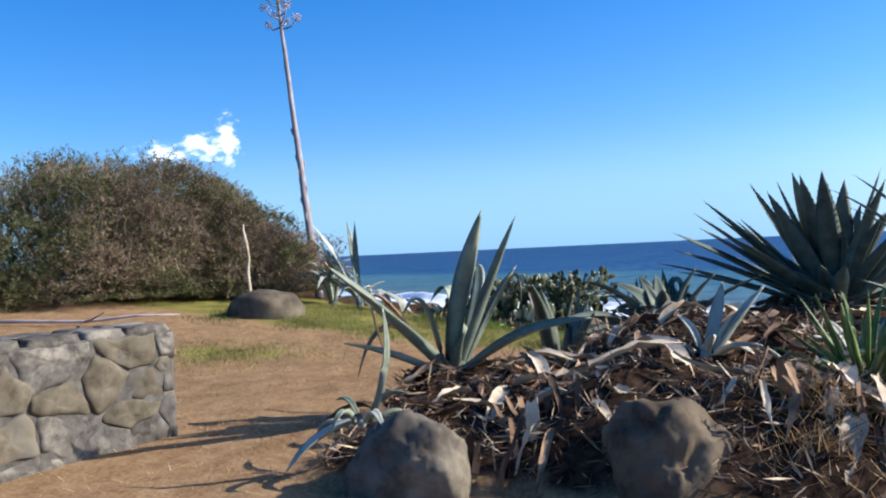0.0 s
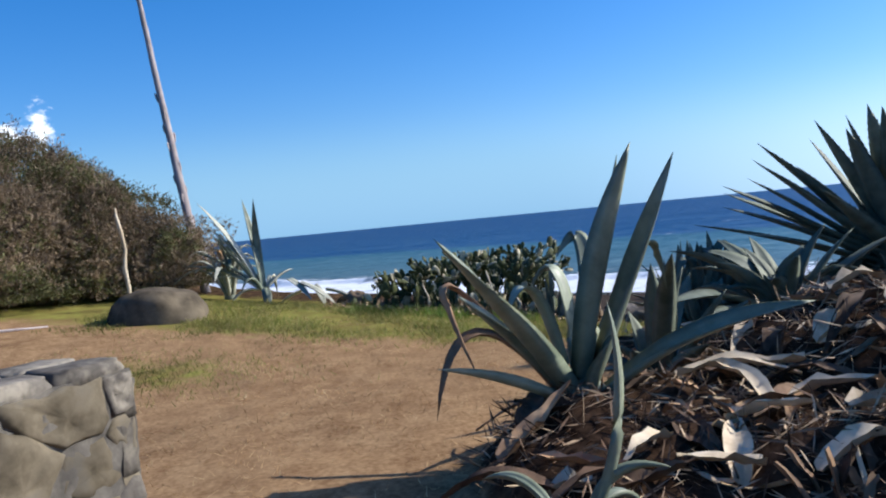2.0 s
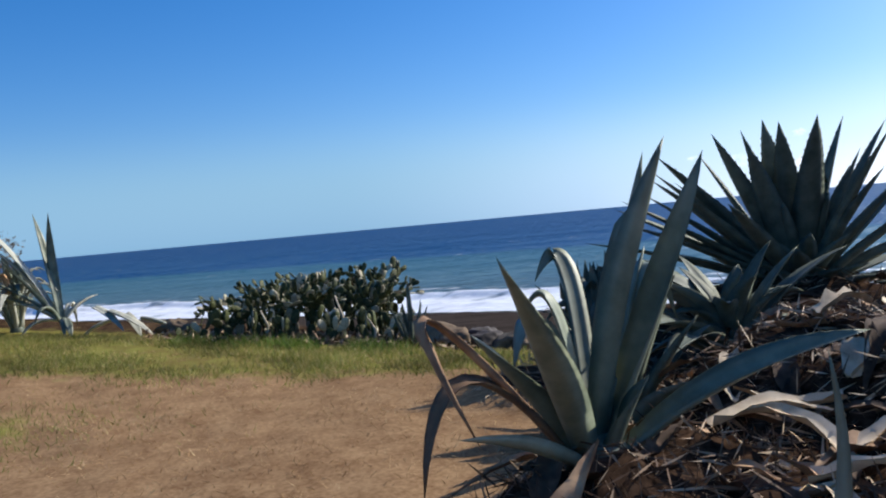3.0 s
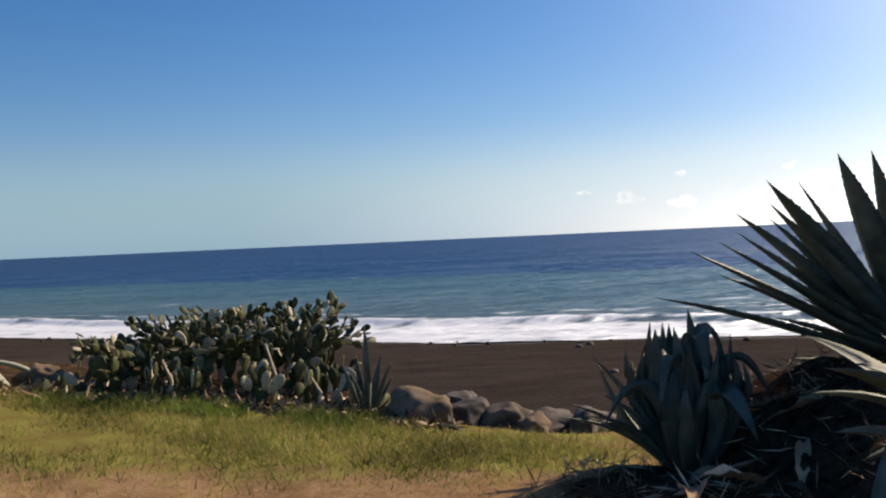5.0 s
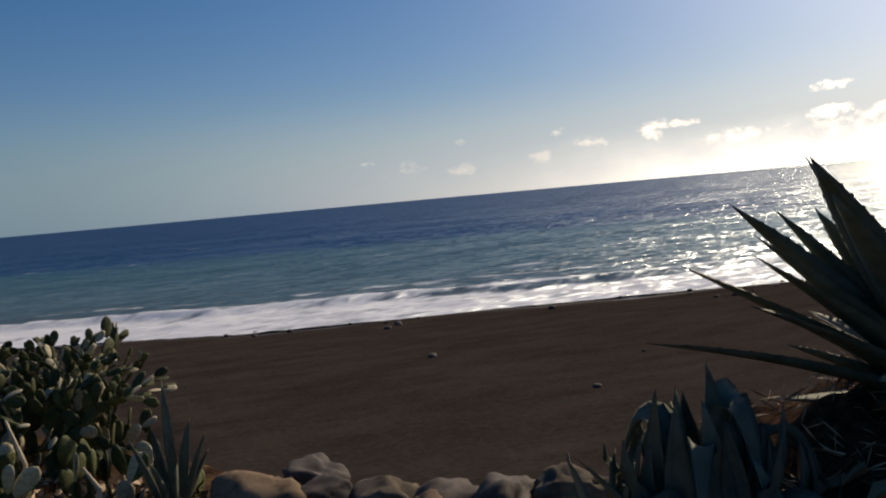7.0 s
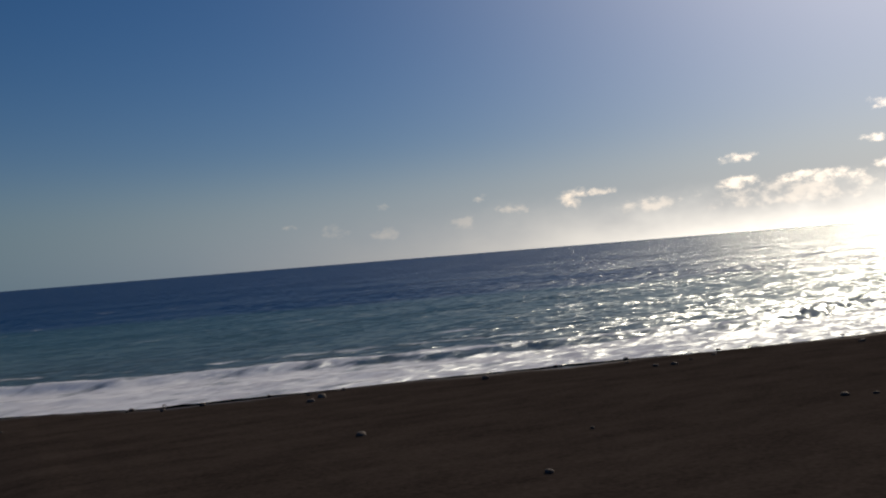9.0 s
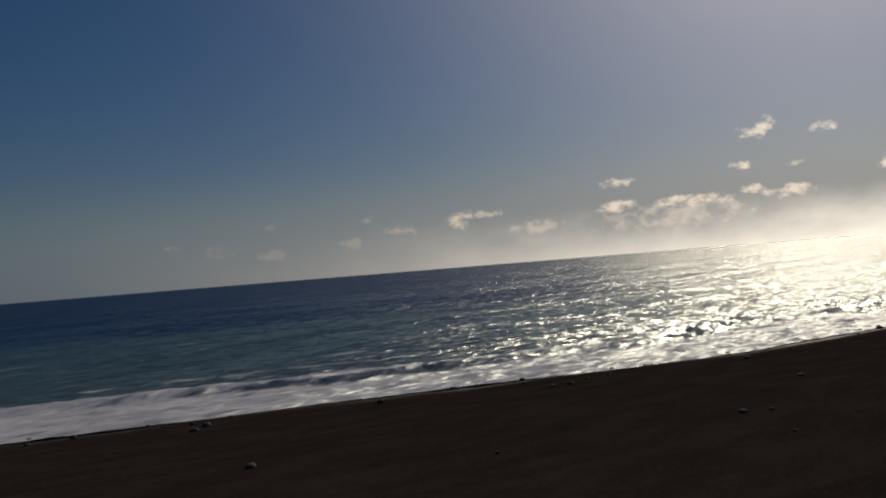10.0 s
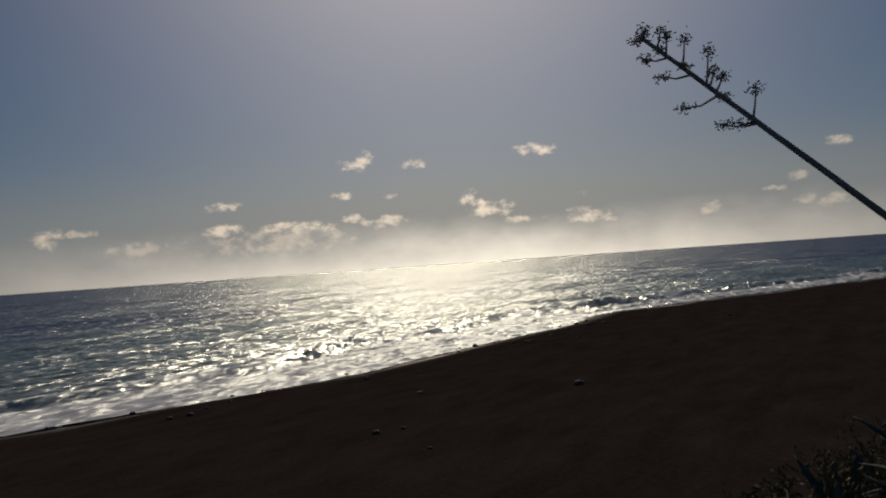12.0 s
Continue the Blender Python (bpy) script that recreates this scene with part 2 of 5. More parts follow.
M_STONE = mat("wall_stone", (0.052, 0.045, 0.039), (0.155, 0.138, 0.117), 8.0, 0.9, 0.8, 38, (0.30, 0.265, 0.21), 3.6, 0.75, 0.32, depth=0.06, spec=0.1)
M_MORTAR = mat("mortar", (0.05, 0.045, 0.039), (0.16, 0.143, 0.12), 9.0, 0.95, 0.7, 50, (0.05, 0.045, 0.04), 3.0, 0.6, 0.0)
M_BARK = mat("grey_bark", (0.26, 0.215, 0.205), (0.46, 0.40, 0.385), 6.0, 0.85, 0.6, 40, (0.12, 0.09, 0.075), 3.0, 0.6, 0.2, (1, 1, 0.3))
M_STALK_DARK = mat("dark_flower_stalk", (0.22, 0.21, 0.20), (0.38, 0.365, 0.34), 6.0, 0.85, 0.5, 40, (0.2, 0.16, 0.12), 3.0, 0.4, 0.2, (1, 1, 0.3))
M_TWIG = mat("twigs", (0.09, 0.065, 0.048), (0.22, 0.165, 0.125), 6.0, 0.9, 0.4, 40, None)


def leafy(name, a, b, c, through=0.25):
    """Foliage of many small leaves: each leaf has a shade of its own."""
    m = bpy.data.materials.new(name)
    m.use_nodes = True
    t = m.node_tree
    bs = t.nodes["Principled BSDF"]
    geo = t.nodes.new("ShaderNodeNewGeometry")
    ramp = t.nodes.new("ShaderNodeValToRGB")
    ramp.color_ramp.elements[0].color, ramp.color_ramp.elements[1].color = (*a, 1), (*c, 1)
    mid = ramp.color_ramp.elements.new(0.5)
    mid.color = (*b, 1)
    t.links.new(geo.outputs["Random Per Island"], ramp.inputs[0])
    co = t.nodes.new("ShaderNodeTexCoord")
    n = node(t, "ShaderNodeTexNoise", Scale=0.7, Detail=3.0)
    t.links.new(co.outputs["Object"], n.inputs["Vector"])
    v = node(t, "ShaderNodeMapRange", **{"From Min": 0.3, "From Max": 0.7, "To Min": 0.5, "To Max": 1.5})
    link(t, n, v)
    hsv = t.nodes.new("ShaderNodeHueSaturation")
    link(t, v, hsv, 0, 2)
    link(t, ramp, hsv, 0, 4)
    link(t, hsv, bs, 0, 0)
    bs.inputs["Roughness"].default_value = 0.6
    bs.inputs["Specular IOR Level"].default_value = 0.2
    if through:
        tr = t.nodes.new("ShaderNodeBsdfTranslucent")
        link(t, hsv, tr)
        mx = node(t, "ShaderNodeMixShader", Fac=through)
        out = t.nodes["Material Output"]
        t.links.new(bs.outputs[0], mx.inputs[1])
        t.links.new(tr.outputs[0], mx.inputs[2])
        t.links.new(mx.outputs[0], out.inputs[0])
    return m


M_SHRUB = leafy("shrub_leaves", (0.075, 0.083, 0.03), (0.118, 0.12, 0.047), (0.175, 0.16, 0.072), 0.3)
M_SHRUB_DRY = leafy("dry_shrub_leaves", (0.13, 0.094, 0.058), (0.2, 0.146, 0.094), (0.29, 0.22, 0.148), 0.3)
M_SCRUB = leafy("scrub_leaves", (0.03, 0.036, 0.015), (0.05, 0.055, 0.022), (0.085, 0.08, 0.04), 0.08)
M_GRASS = leafy("green_grass", (0.12, 0.155, 0.028), (0.20, 0.20, 0.05), (0.36, 0.28, 0.12), 0.45)
M_TUFT = leafy("fresh_grass", (0.07, 0.13, 0.02), (0.11, 0.17, 0.03), (0.2, 0.22, 0.06), 0.4)
M_GRASS_DRY = leafy("dry_grass", (0.27, 0.16, 0.07), (0.40, 0.26, 0.125), (0.52, 0.39, 0.21), 0.3)
M_LITTER = leafy("loose_litter", (0.034, 0.020, 0.013), (0.16, 0.092, 0.054), (0.58, 0.44, 0.29), 0.0)


def ground_material():
    """Dry trodden soil, green turf, leaf litter and black sand, by a mask laid on the sheet."""
    m = bpy.data.materials.new("ground")
    m.use_nodes = True
    t = m.node_tree
    bs = t.nodes["Principled BSDF"]
    at = t.nodes.new("ShaderNodeAttribute")
    at.attribute_name = "zone"
    z = t.nodes.new("ShaderNodeSeparateColor")
    link(t, at, z)
    geo = t.nodes.new("ShaderNodeNewGeometry")

    def ramp_noise(scale, a, b, lo=0.35, hi=0.65, detail=6.0):
        n = node(t, "ShaderNodeTexNoise", Scale=scale, Detail=detail, Roughness=0.65)
        link(t, geo, n)
        r = t.nodes.new("ShaderNodeValToRGB")
        r.color_ramp.elements[0].position, r.color_ramp.elements[1].position = lo, hi
        r.color_ramp.elements[0].color, r.color_ramp.elements[1].color = (*a, 1), (*b, 1)
        link(t, n, r)
        return r, n

    soil, n1 = ramp_noise(3.6, (0.165, 0.086, 0.041), (0.34, 0.215, 0.113))
    speck, n2 = ramp_noise(26.0, (0.09, 0.048, 0.026), (0.36, 0.245, 0.138))
    dry = node(t, "ShaderNodeMixRGB", Fac=0.45)
    link(t, soil, dry, 0, 1)
    link(t, speck, dry, 0, 2)
    turf, n3 = ramp_noise(3.0, (0.14, 0.105, 0.036), (0.21, 0.205, 0.052))
    sand, n4 = ramp_noise(0.8, (0.024, 0.0194, 0.017), (0.063, 0.051, 0.044), 0.32, 0.68, 10.0)
    # drift lines in the sand run along the beach
    drift = node(t, "ShaderNodeMapping", Rotation=(0, 0, 0.42), Scale=(0.35, 0.9, 1.0))
    link(t, geo, drift)
    link(t, drift, n4)
    peb, n5 = ramp_noise(7.0, (0.018, 0.0144, 0.0127), (0.068, 0.054, 0.047), 0.35, 0.75, 8.0)
    sandy = node(t, "ShaderNodeMixRGB", Fac=0.45)
    link(t, sand, sandy, 0, 1)
    link(t, peb, sandy, 0, 2)
    # leaf litter ground, near black: shade among the dead leaves is in its colour
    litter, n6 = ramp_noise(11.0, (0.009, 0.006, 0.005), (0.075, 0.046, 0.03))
    prev = dry
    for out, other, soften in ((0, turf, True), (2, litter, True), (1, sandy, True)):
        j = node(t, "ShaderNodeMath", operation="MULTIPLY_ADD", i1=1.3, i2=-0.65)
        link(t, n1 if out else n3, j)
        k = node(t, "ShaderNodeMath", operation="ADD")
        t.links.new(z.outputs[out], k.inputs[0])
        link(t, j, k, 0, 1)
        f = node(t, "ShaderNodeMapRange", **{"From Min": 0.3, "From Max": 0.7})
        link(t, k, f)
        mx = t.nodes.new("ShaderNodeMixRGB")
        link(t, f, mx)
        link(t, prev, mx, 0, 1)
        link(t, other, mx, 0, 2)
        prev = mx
    link(t, prev, bs)
    # the swash leaves the sand wet and shining
    xyz = t.nodes.new("ShaderNodeSeparateXYZ")
    link(t, geo, xyz)
    wet = node(t, "ShaderNodeMapRange", **{"From Min": SEA + 0.02, "From Max": SEA + 0.09, "To Min": 0.3, "To Max": 0.92})
    t.links.new(xyz.outputs[2], wet.inputs[0])
    link(t, wet, bs, 0, bs.inputs.find("Roughness"))
    damp = node(t, "ShaderNodeMapRange", **{"From Min": SEA + 0.02, "From Max": SEA + 0.12, "To Min": 0.35, "To Max": 0.0})
    t.links.new(xyz.outputs[2], damp.inputs[0])
    link(t, damp, bs, 0, bs.inputs.find("Specular IOR Level"))
    add = node(t, "ShaderNodeMath", operation="ADD")
    link(t, n2, add, 0, 0)
    link(t, n5, add, 0, 1)
    bp = node(t, "ShaderNodeBump", Strength=0.7, Distance=0.05)
    link(t, add, bp, 0, 2)
    link(t, bp, bs, 0, bs.inputs.find("Normal"))
    return m


CHOP, WATER_GLOSS = 2.3, 0.28


def water_material(name, foam):
    """Sea water: navy beyond the shelf, green over it; broken by chop. foam: how much white lies on it near the beach."""
    m = bpy.data.materials.new(name)
    m.use_nodes = True
    t = m.node_tree
    bs = t.nodes["Principled BSDF"]
    geo = t.nodes.new("ShaderNodeNewGeometry")
    off = node(t, "ShaderNodeVectorMath", operation="DOT_PRODUCT", i1=(0.5, 0.866, 0))
    link(t, geo, off)
    big = node(t, "ShaderNodeTexNoise", Scale=0.012, Detail=4.0)
    link(t, geo, big)
    wob = node(t, "ShaderNodeMath", operation="MULTIPLY_ADD", i1=26.0)
    link(t, big, wob)
    t.links.new(off.outputs[1], wob.inputs[2])
    ramp = t.nodes.new("ShaderNodeValToRGB")
    sc = node(t, "ShaderNodeMapRange", **{"From Min": 80.0, "From Max": 380.0})
    link(t, wob, sc)
    link(t, sc, ramp)
    e = ramp.color_ramp.elements
    e[0].position, e[0].color = 0.0, (0.075, 0.108, 0.088, 1)
    e[1].position, e[1].color = 1.0, (0.001, 0.022, 0.068, 1)
    for p, c in ((0.12, (0.047, 0.102, 0.092, 1)), (0.245, (0.027, 0.085, 0.090, 1)), (0.275, (0.001, 0.028, 0.075, 1))):
        k = e.new(p)
        k.color = c
    colour = ramp
    # white horses
    st = node(t, "ShaderNodeVectorMath", operation="MULTIPLY", i1=(0.10, 0.26, 0.3))
    link(t, geo, st)
    cap = node(t, "ShaderNodeTexNoise", Scale=1.0, Detail=3.0, Roughness=0.5)
    link(t, st, cap)
    cm = node(t, "ShaderNodeMapRange", **{"From Min": 0.715, "From Max": 0.775})
    link(t, cap, cm)
    mx = node(t, "ShaderNodeMixRGB", Color2=(0.75, 0.78, 0.8, 1))
    link(t, cm, mx)
    link(t, colour, mx, 0, 1)
    colour = mx
    if foam:
        at = t.nodes.new("ShaderNodeAttribute")
        at.attribute_name = "foam"
        f1 = node(t, "ShaderNodeTexNoise", Scale=0.55, Detail=8.0, Roughness=0.62)
        f2 = node(t, "ShaderNodeTexVoronoi", Scale=0.9)
        f2.feature = "SMOOTH_F1"
        st2 = node(t, "ShaderNodeVectorMath", operation="MULTIPLY", i1=(0.6, 1.5, 1.0))
        link(t, geo, st2)
        link(t, st2, f1)
        link(t, st2, f2)
        s1 = node(t, "ShaderNodeMath", operation="MULTIPLY_ADD", i1=1.5, i2=-0.75)
        link(t, f1, s1)
        s2 = node(t, "ShaderNodeMath", operation="MULTIPLY_ADD", i1=-0.35)
        link(t, f2, s2)
        link(t, s1, s2, 0, 2)
        s3 = node(t, "ShaderNodeMath", operation="ADD")
        link(t, s2, s3)
        t.links.new(at.outputs["Fac"], s3.inputs[1])
        fm = node(t, "ShaderNodeMapRange", **{"From Min": 0.26, "From Max": 0.56})
        link(t, s3, fm)
        mf = node(t, "ShaderNodeMixRGB", Color2=(0.88, 0.88, 0.87, 1))
        link(t, fm, mf)
        link(t, colour, mf, 0, 1)
        colour = mf
    # chop: facets of short steep wavelets riding on longer ones, crests along the beach
    lean = None
    for sx, sy, steep in ((0.42, 0.85, 0.8), (1.2, 2.4, 0.8), (0.03, 0.09, 0.4)):
        st = node(t, "ShaderNodeVectorMath", operation="MULTIPLY", i1=(sx, sy, 0.3))
        link(t, geo, st)
        nn = node(t, "ShaderNodeTexNoise", Scale=1.0, Detail=3.0, Roughness=0.55, Distortion=0.5)
        link(t, st, nn)
        mid = node(t, "ShaderNodeVectorMath", operation="SUBTRACT", i1=(0.5, 0.5, 0.5))
        t.links.new(nn.outputs["Color"], mid.inputs[0])
        up = node(t, "ShaderNodeVectorMath", operation="MULTIPLY_ADD", i1=(steep * CHOP, steep * CHOP, 0.0), i2=(0, 0, 1 / 3))
        link(t, mid, up)
        if lean:
            both = node(t, "ShaderNodeVectorMath", operation="ADD")
            link(t, lean, both, 0, 0)
            link(t, up, both, 0, 1)
            lean = both
        else:
            lean = up
    # the faces of the waves that roll in lean towards the land
    face = node(t, "ShaderNodeVectorMath", operation="ADD", i1=(-0.15, -0.16, 0))
    link(t, lean, face)
    unit = node(t, "ShaderNodeVectorMath", operation="NORMALIZE")
    link(t, face, unit)
    t.nodes.remove(bs)
    body = t.nodes.new("ShaderNodeBsdfDiffuse")
    link(t, colour, body)
    shine = node(t, "ShaderNodeBsdfGlossy", Roughness=0.3, Color=(0.86, 0.96, 1.0, 1))
    link(t, unit, shine, 0, shine.inputs.find("Normal"))
    both = node(t, "ShaderNodeMixShader", Fac=WATER_GLOSS)
    if foam:
        share = node(t, "ShaderNodeMapRange", **{"To Min": WATER_GLOSS, "To Max": 0.34})
        link(t, fm, share)
        link(t, share, both)
        # bubbles scatter the light forward in a broad sheen
        broad = node(t, "ShaderNodeMapRange", **{"To Min": 0.3, "To Max": 0.55})
        link(t, fm, broad)
        link(t, broad, shine, 0, shine.inputs.find("Roughness"))
    link(t, body, both, 0, 1)
    link(t, shine, both, 0, 2)
    link(t, both, t.nodes["Material Output"])
    return m


# ---- helpers for meshes ----
def mesh_object(name, verts, faces, material, parent=None, label="", smooth=True):
    me = bpy.data.meshes.new(name)
    me.from_pydata([tuple(v) for v in verts], [], faces)
    if smooth:
        me.shade_smooth()
    me.materials.append(material)
    ob = new(name, me)
    if parent:
        ob.parent = parent
    return tagged(ob, label)


def part(name, bm, material, parent, label=""):
    me = bpy.data.meshes.new(name)
    bm.to_mesh(me)
    bm.free()
    me.shade_smooth()
    me.materials.append(material)
    ob = new(name, me)
    ob.parent = parent
    return tagged(ob, label)


def empty(name, x, y, z, turn=0.0):
    ob = new(name)
    ob.empty_display_size = 0.2
    ob.matrix_world = pose(x, y, z, 0, 0, turn)
    return ob


def smooth01(a, b, v):
    t = min(1.0, max(0.0, (v - a) / (b - a)))
    return t * t * (3 - 2 * t)


def along(table, x):
    return float(np.interp(x, [p[0] for p in table], [p[1] for p in table]))


# ---- the lie of the land ----
SEA = -4.3
WATER = [(-400, 330), (-60, 113), (-20, 86.5), (-5, 76), (7, 68), (20, 63.2), (40, 55), (54, 53), (70, 51), (84, 51), (96, 44), (134, 22), (220, -25), (500, -170)]
EDGE = [(-400, 280), (-60, 66), (-20, 38), (-9, 31), (-5, 29.2), (-3, 28.6), (-2, 28.1), (-1, 27.2), (0, 26.4), (0.8, 26.0), (2, 26.0), (3.5, 25.7), (6, 24.9), (12, 21.5), (40, 11), (120, -22), (500, -190)]


def mound_height(x, y):
    """The heap of dead leaves that the agaves stand on."""
    h = 0.0
    for cx, cy, rx, ry, top in ((2.1, 20.7, 1.65, 2.0, 0.85), (0.35, 19.4, 1.15, 1.3, 0.45), (2.4, 18.7, 2.3, 1.35, 0.62), (3.2, 24.3, 2.0, 2.4, 0.75), (4.6, 20.8, 2.6, 2.6, 0.55), (0.2, 18.0, 0.8, 0.6, 0.25), (7.5, 24, 3.0, 2.5, 0.3), (0.65, 23.4, 1.1, 1.4, 0.16)):
        d = ((x - cx) / rx) ** 2 + ((y - cy) / ry) ** 2
        if d < 1:
            h = max(h, top * (1 - d) ** 0.8)
    return h


def ground_height(x, y, bare=False):
    z = 0.075 * max(0.0, -x - 2.2) * smooth01(17, 27, y) if x > -14 else 0.885 * smooth01(17, 27, y)
    z += 0.12 * math.exp(-((x + 1.8) / 2.2) ** 2 - ((y - 21) / 4) ** 2)
    z -= 0.10 * smooth01(-2, 2, x) * smooth01(23, 28, y)
    e, w = along(EDGE, x), along(WATER, x)
    d = (y - e) * 0.9
    start = 3.6 - 3.3 * smooth01(-0.6, 0.9, x)
    if d > 0:
        z -= (0.06 + 0.07 * smooth01(-1.6, -0.4, x)) * min(d, start)
    if d > start:
        drop = min(d - start, 5.4) * 0.44
        z -= drop
        foot_y = e + (start + 5.4) / 0.9
        if y > foot_y:
            u = (y - foot_y) / max(8.0, w - foot_y)
            foot = z
            z = foot + (SEA - foot) * u if u < 1 else SEA - (u - 1) * 4
            z = max(z, -7.0)
    if not bare:
        z += mound_height(x, y)
        amp = 0.025 + 0.14 * smooth01(0.02, 0.3, mound_height(x, y))
        z += amp * noise.noise(Vector((x * 1.6, y * 1.6, 0.3))) + 0.7 * amp * noise.noise(Vector((x * 3.1, y * 3.1, 5))) + 0.4 * amp * noise.noise(Vector((x * 5, y * 5, 2)))
    return z


def build_ground():
    def lines(lo, fine_lo, fine_hi, hi, step):
        mid = list(np.arange(fine_lo, fine_hi, step))
        far = lambda end, start: [start + (end - start) * ((k / 26) ** 2.2) for k in range(1, 27)]
        return list(reversed(far(lo, fine_lo))) + mid + far(hi, mid[-1])
    xs, ys = lines(-400, -13, 11, 500, 0.16), lines(-120, 11, 34, 330, 0.16)
    nx = len(xs)
    verts, zone = [], []
    for y in ys:
        for x in xs:
            verts.append((x, y, ground_height(x, y)))
            e = along(EDGE, x)
            start = 3.6 - 3.3 * smooth01(-0.6, 0.9, x)
            d = (y - e) * 0.9
            green = smooth01(24.4, 26.3, y + 0.25 * (x + 2)) * (1 - smooth01(0.2, 1.6, x) * 0.7) * (1 - smooth01(-0.2, 1.4, d - 0.6) * 0.6)
            green = max(green, 0.75 * math.exp(-((x + 5.4) / 1.3) ** 2 - ((y - 23.2) / 0.9) ** 2))
            sandy = smooth01(start - 0.2, start + 2.2, d)
            # heap and bank edge take the litter colour with its painted-in shade
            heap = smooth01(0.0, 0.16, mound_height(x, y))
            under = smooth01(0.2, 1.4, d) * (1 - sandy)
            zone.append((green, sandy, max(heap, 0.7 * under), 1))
    faces = [(j * nx + i, j * nx + i + 1, (j + 1) * nx + i + 1, (j + 1) * nx + i) for j in range(len(ys) - 1) for i in range(nx - 1)]
    ob = mesh_object("ground", verts, faces, ground_material())
    col = ob.data.color_attributes.new("zone", "FLOAT_COLOR", "POINT")
    col.data.foreach_set("color", [c for z in zone for c in z])
    tagged(ob, "dry trodden grass, green turf and black sand", "ground", kind="structure")


def build_sea():
    def far(end, start, n=34):
        return [start + (end - start) * ((k / n) ** 3) for k in range(1, n + 1)]
    xs = list(reversed(far(-4800, -40))) + list(np.arange(-40, 180, 2.0)) + far(4800, 180)
    ys = list(reversed(far(-4800, 0))) + list(np.arange(0, 140, 2.0)) + far(4800, 140)
    nx = len(xs)
    verts = []
    for y in ys:
        for x in xs:
            v = 0.34 * x + 0.94 * y
            near = smooth01(900, 100, v) * smooth01(70, 100, y + 0.38 * x)
            z = SEA + near * 0.1 * noise.noise(Vector((x * 0.15, y * 0.3, 0)))
            verts.append((x, y, z))
    faces = [(j * nx + i, j * nx + i + 1, (j + 1) * nx + i + 1, (j + 1) * nx + i) for j in range(len(ys) - 1) for i in range(nx - 1)]
    tagged(mesh_object("water", verts, faces, water_material("sea_water", False)), "navy and green sea under chop", "sea", kind="structure")
    # the broken water along the beach: rolling foam with a ragged outer edge
    verts, foam, rows = [], [], 44
    xs = list(np.arange(-200, 190, 0.6))
    for i, x in enumerate(xs):
        w = along(WATER, x)
        lap = 0.9 * noise.noise(Vector((x * 0.16, 1.7, 0))) + 0.35 * noise.noise(Vector((x * 0.7, 4.0, 0)))
        deep = 13.5 + 3.5 * noise.noise(Vector((x * 0.05, 9, 0)))
        for k in range(rows):
            u = k / (rows - 1)
            y = w - 1.7 + lap + u * (deep + 10)
            wob = 3.0 * noise.noise(Vector((x * 0.06, 3, 0)))
            crest = math.exp(-((u * (deep + 9) - 9.5 - wob) / 0.9) ** 2) * (0.42 + 0.8 * max(0, noise.noise(Vector((x * 0.09, 7, 0)))))
            crest += math.exp(-((u * (deep + 9) - 4.0 - 0.6 * wob) / 0.7) ** 2) * 0.14
            rough = 0.10 * noise.noise(Vector((x * 0.8, y * 1.2, 5))) * smooth01(0, 0.1, u)
            z = SEA + 0.05 + 0.12 * smooth01(0, 0.06, u) * (1 - smooth01(0.8, 1, u)) + (crest + rough) * smooth01(1.0, 0.9, u)
            z -= 0.12 * smooth01(0.9, 1.0, u)
            verts.append((x, y, max(z, ground_height(x, y) + 0.03 - 0.2 * smooth01(0.9, 1, u))))
            body = 1.0 - smooth01(deep * 0.72, deep * 1.12, u * (deep + 9) + 2.5 * noise.noise(Vector((x * 0.12, y * 0.2, 1))))
            lines_out = 0.35 * math.exp(-((u * (deep + 9) - deep - 5 - wob) / 1.1) ** 2)
            thin = 1.0 - 0.25 * smooth01(45, 80, x)
            run_up = u * (deep + 9) - 9.5 - wob
            # wave front stripped of foam: its shade is put into the colour
            face = 0.9 * math.exp(-((run_up + 0.9) / 0.55) ** 2) * smooth01(14, 26, x) * smooth01(-0.35, 0.1, noise.noise(Vector((x * 0.09, 7, 0))))
            foam.append(max(0.0, max(body * 0.79 * thin, lines_out + 0.1)) - 0.14 * smooth01(0.85, 1, u) - face)
    n = len(xs)
    faces = [(i * rows + k, (i + 1) * rows + k, (i + 1) * rows + k + 1, i * rows + k + 1) for i in range(n - 1) for k in range(rows - 1)]
    ob = mesh_object("surf", verts, faces, water_material("surf_water", True))
    at = ob.data.attributes.new("foam", "FLOAT", "POINT")
    at.data.foreach_set("value", foam)
    tagged(ob, "white foaming surf washing onto the black beach", "surf", kind="structure")


build_ground()
build_sea()


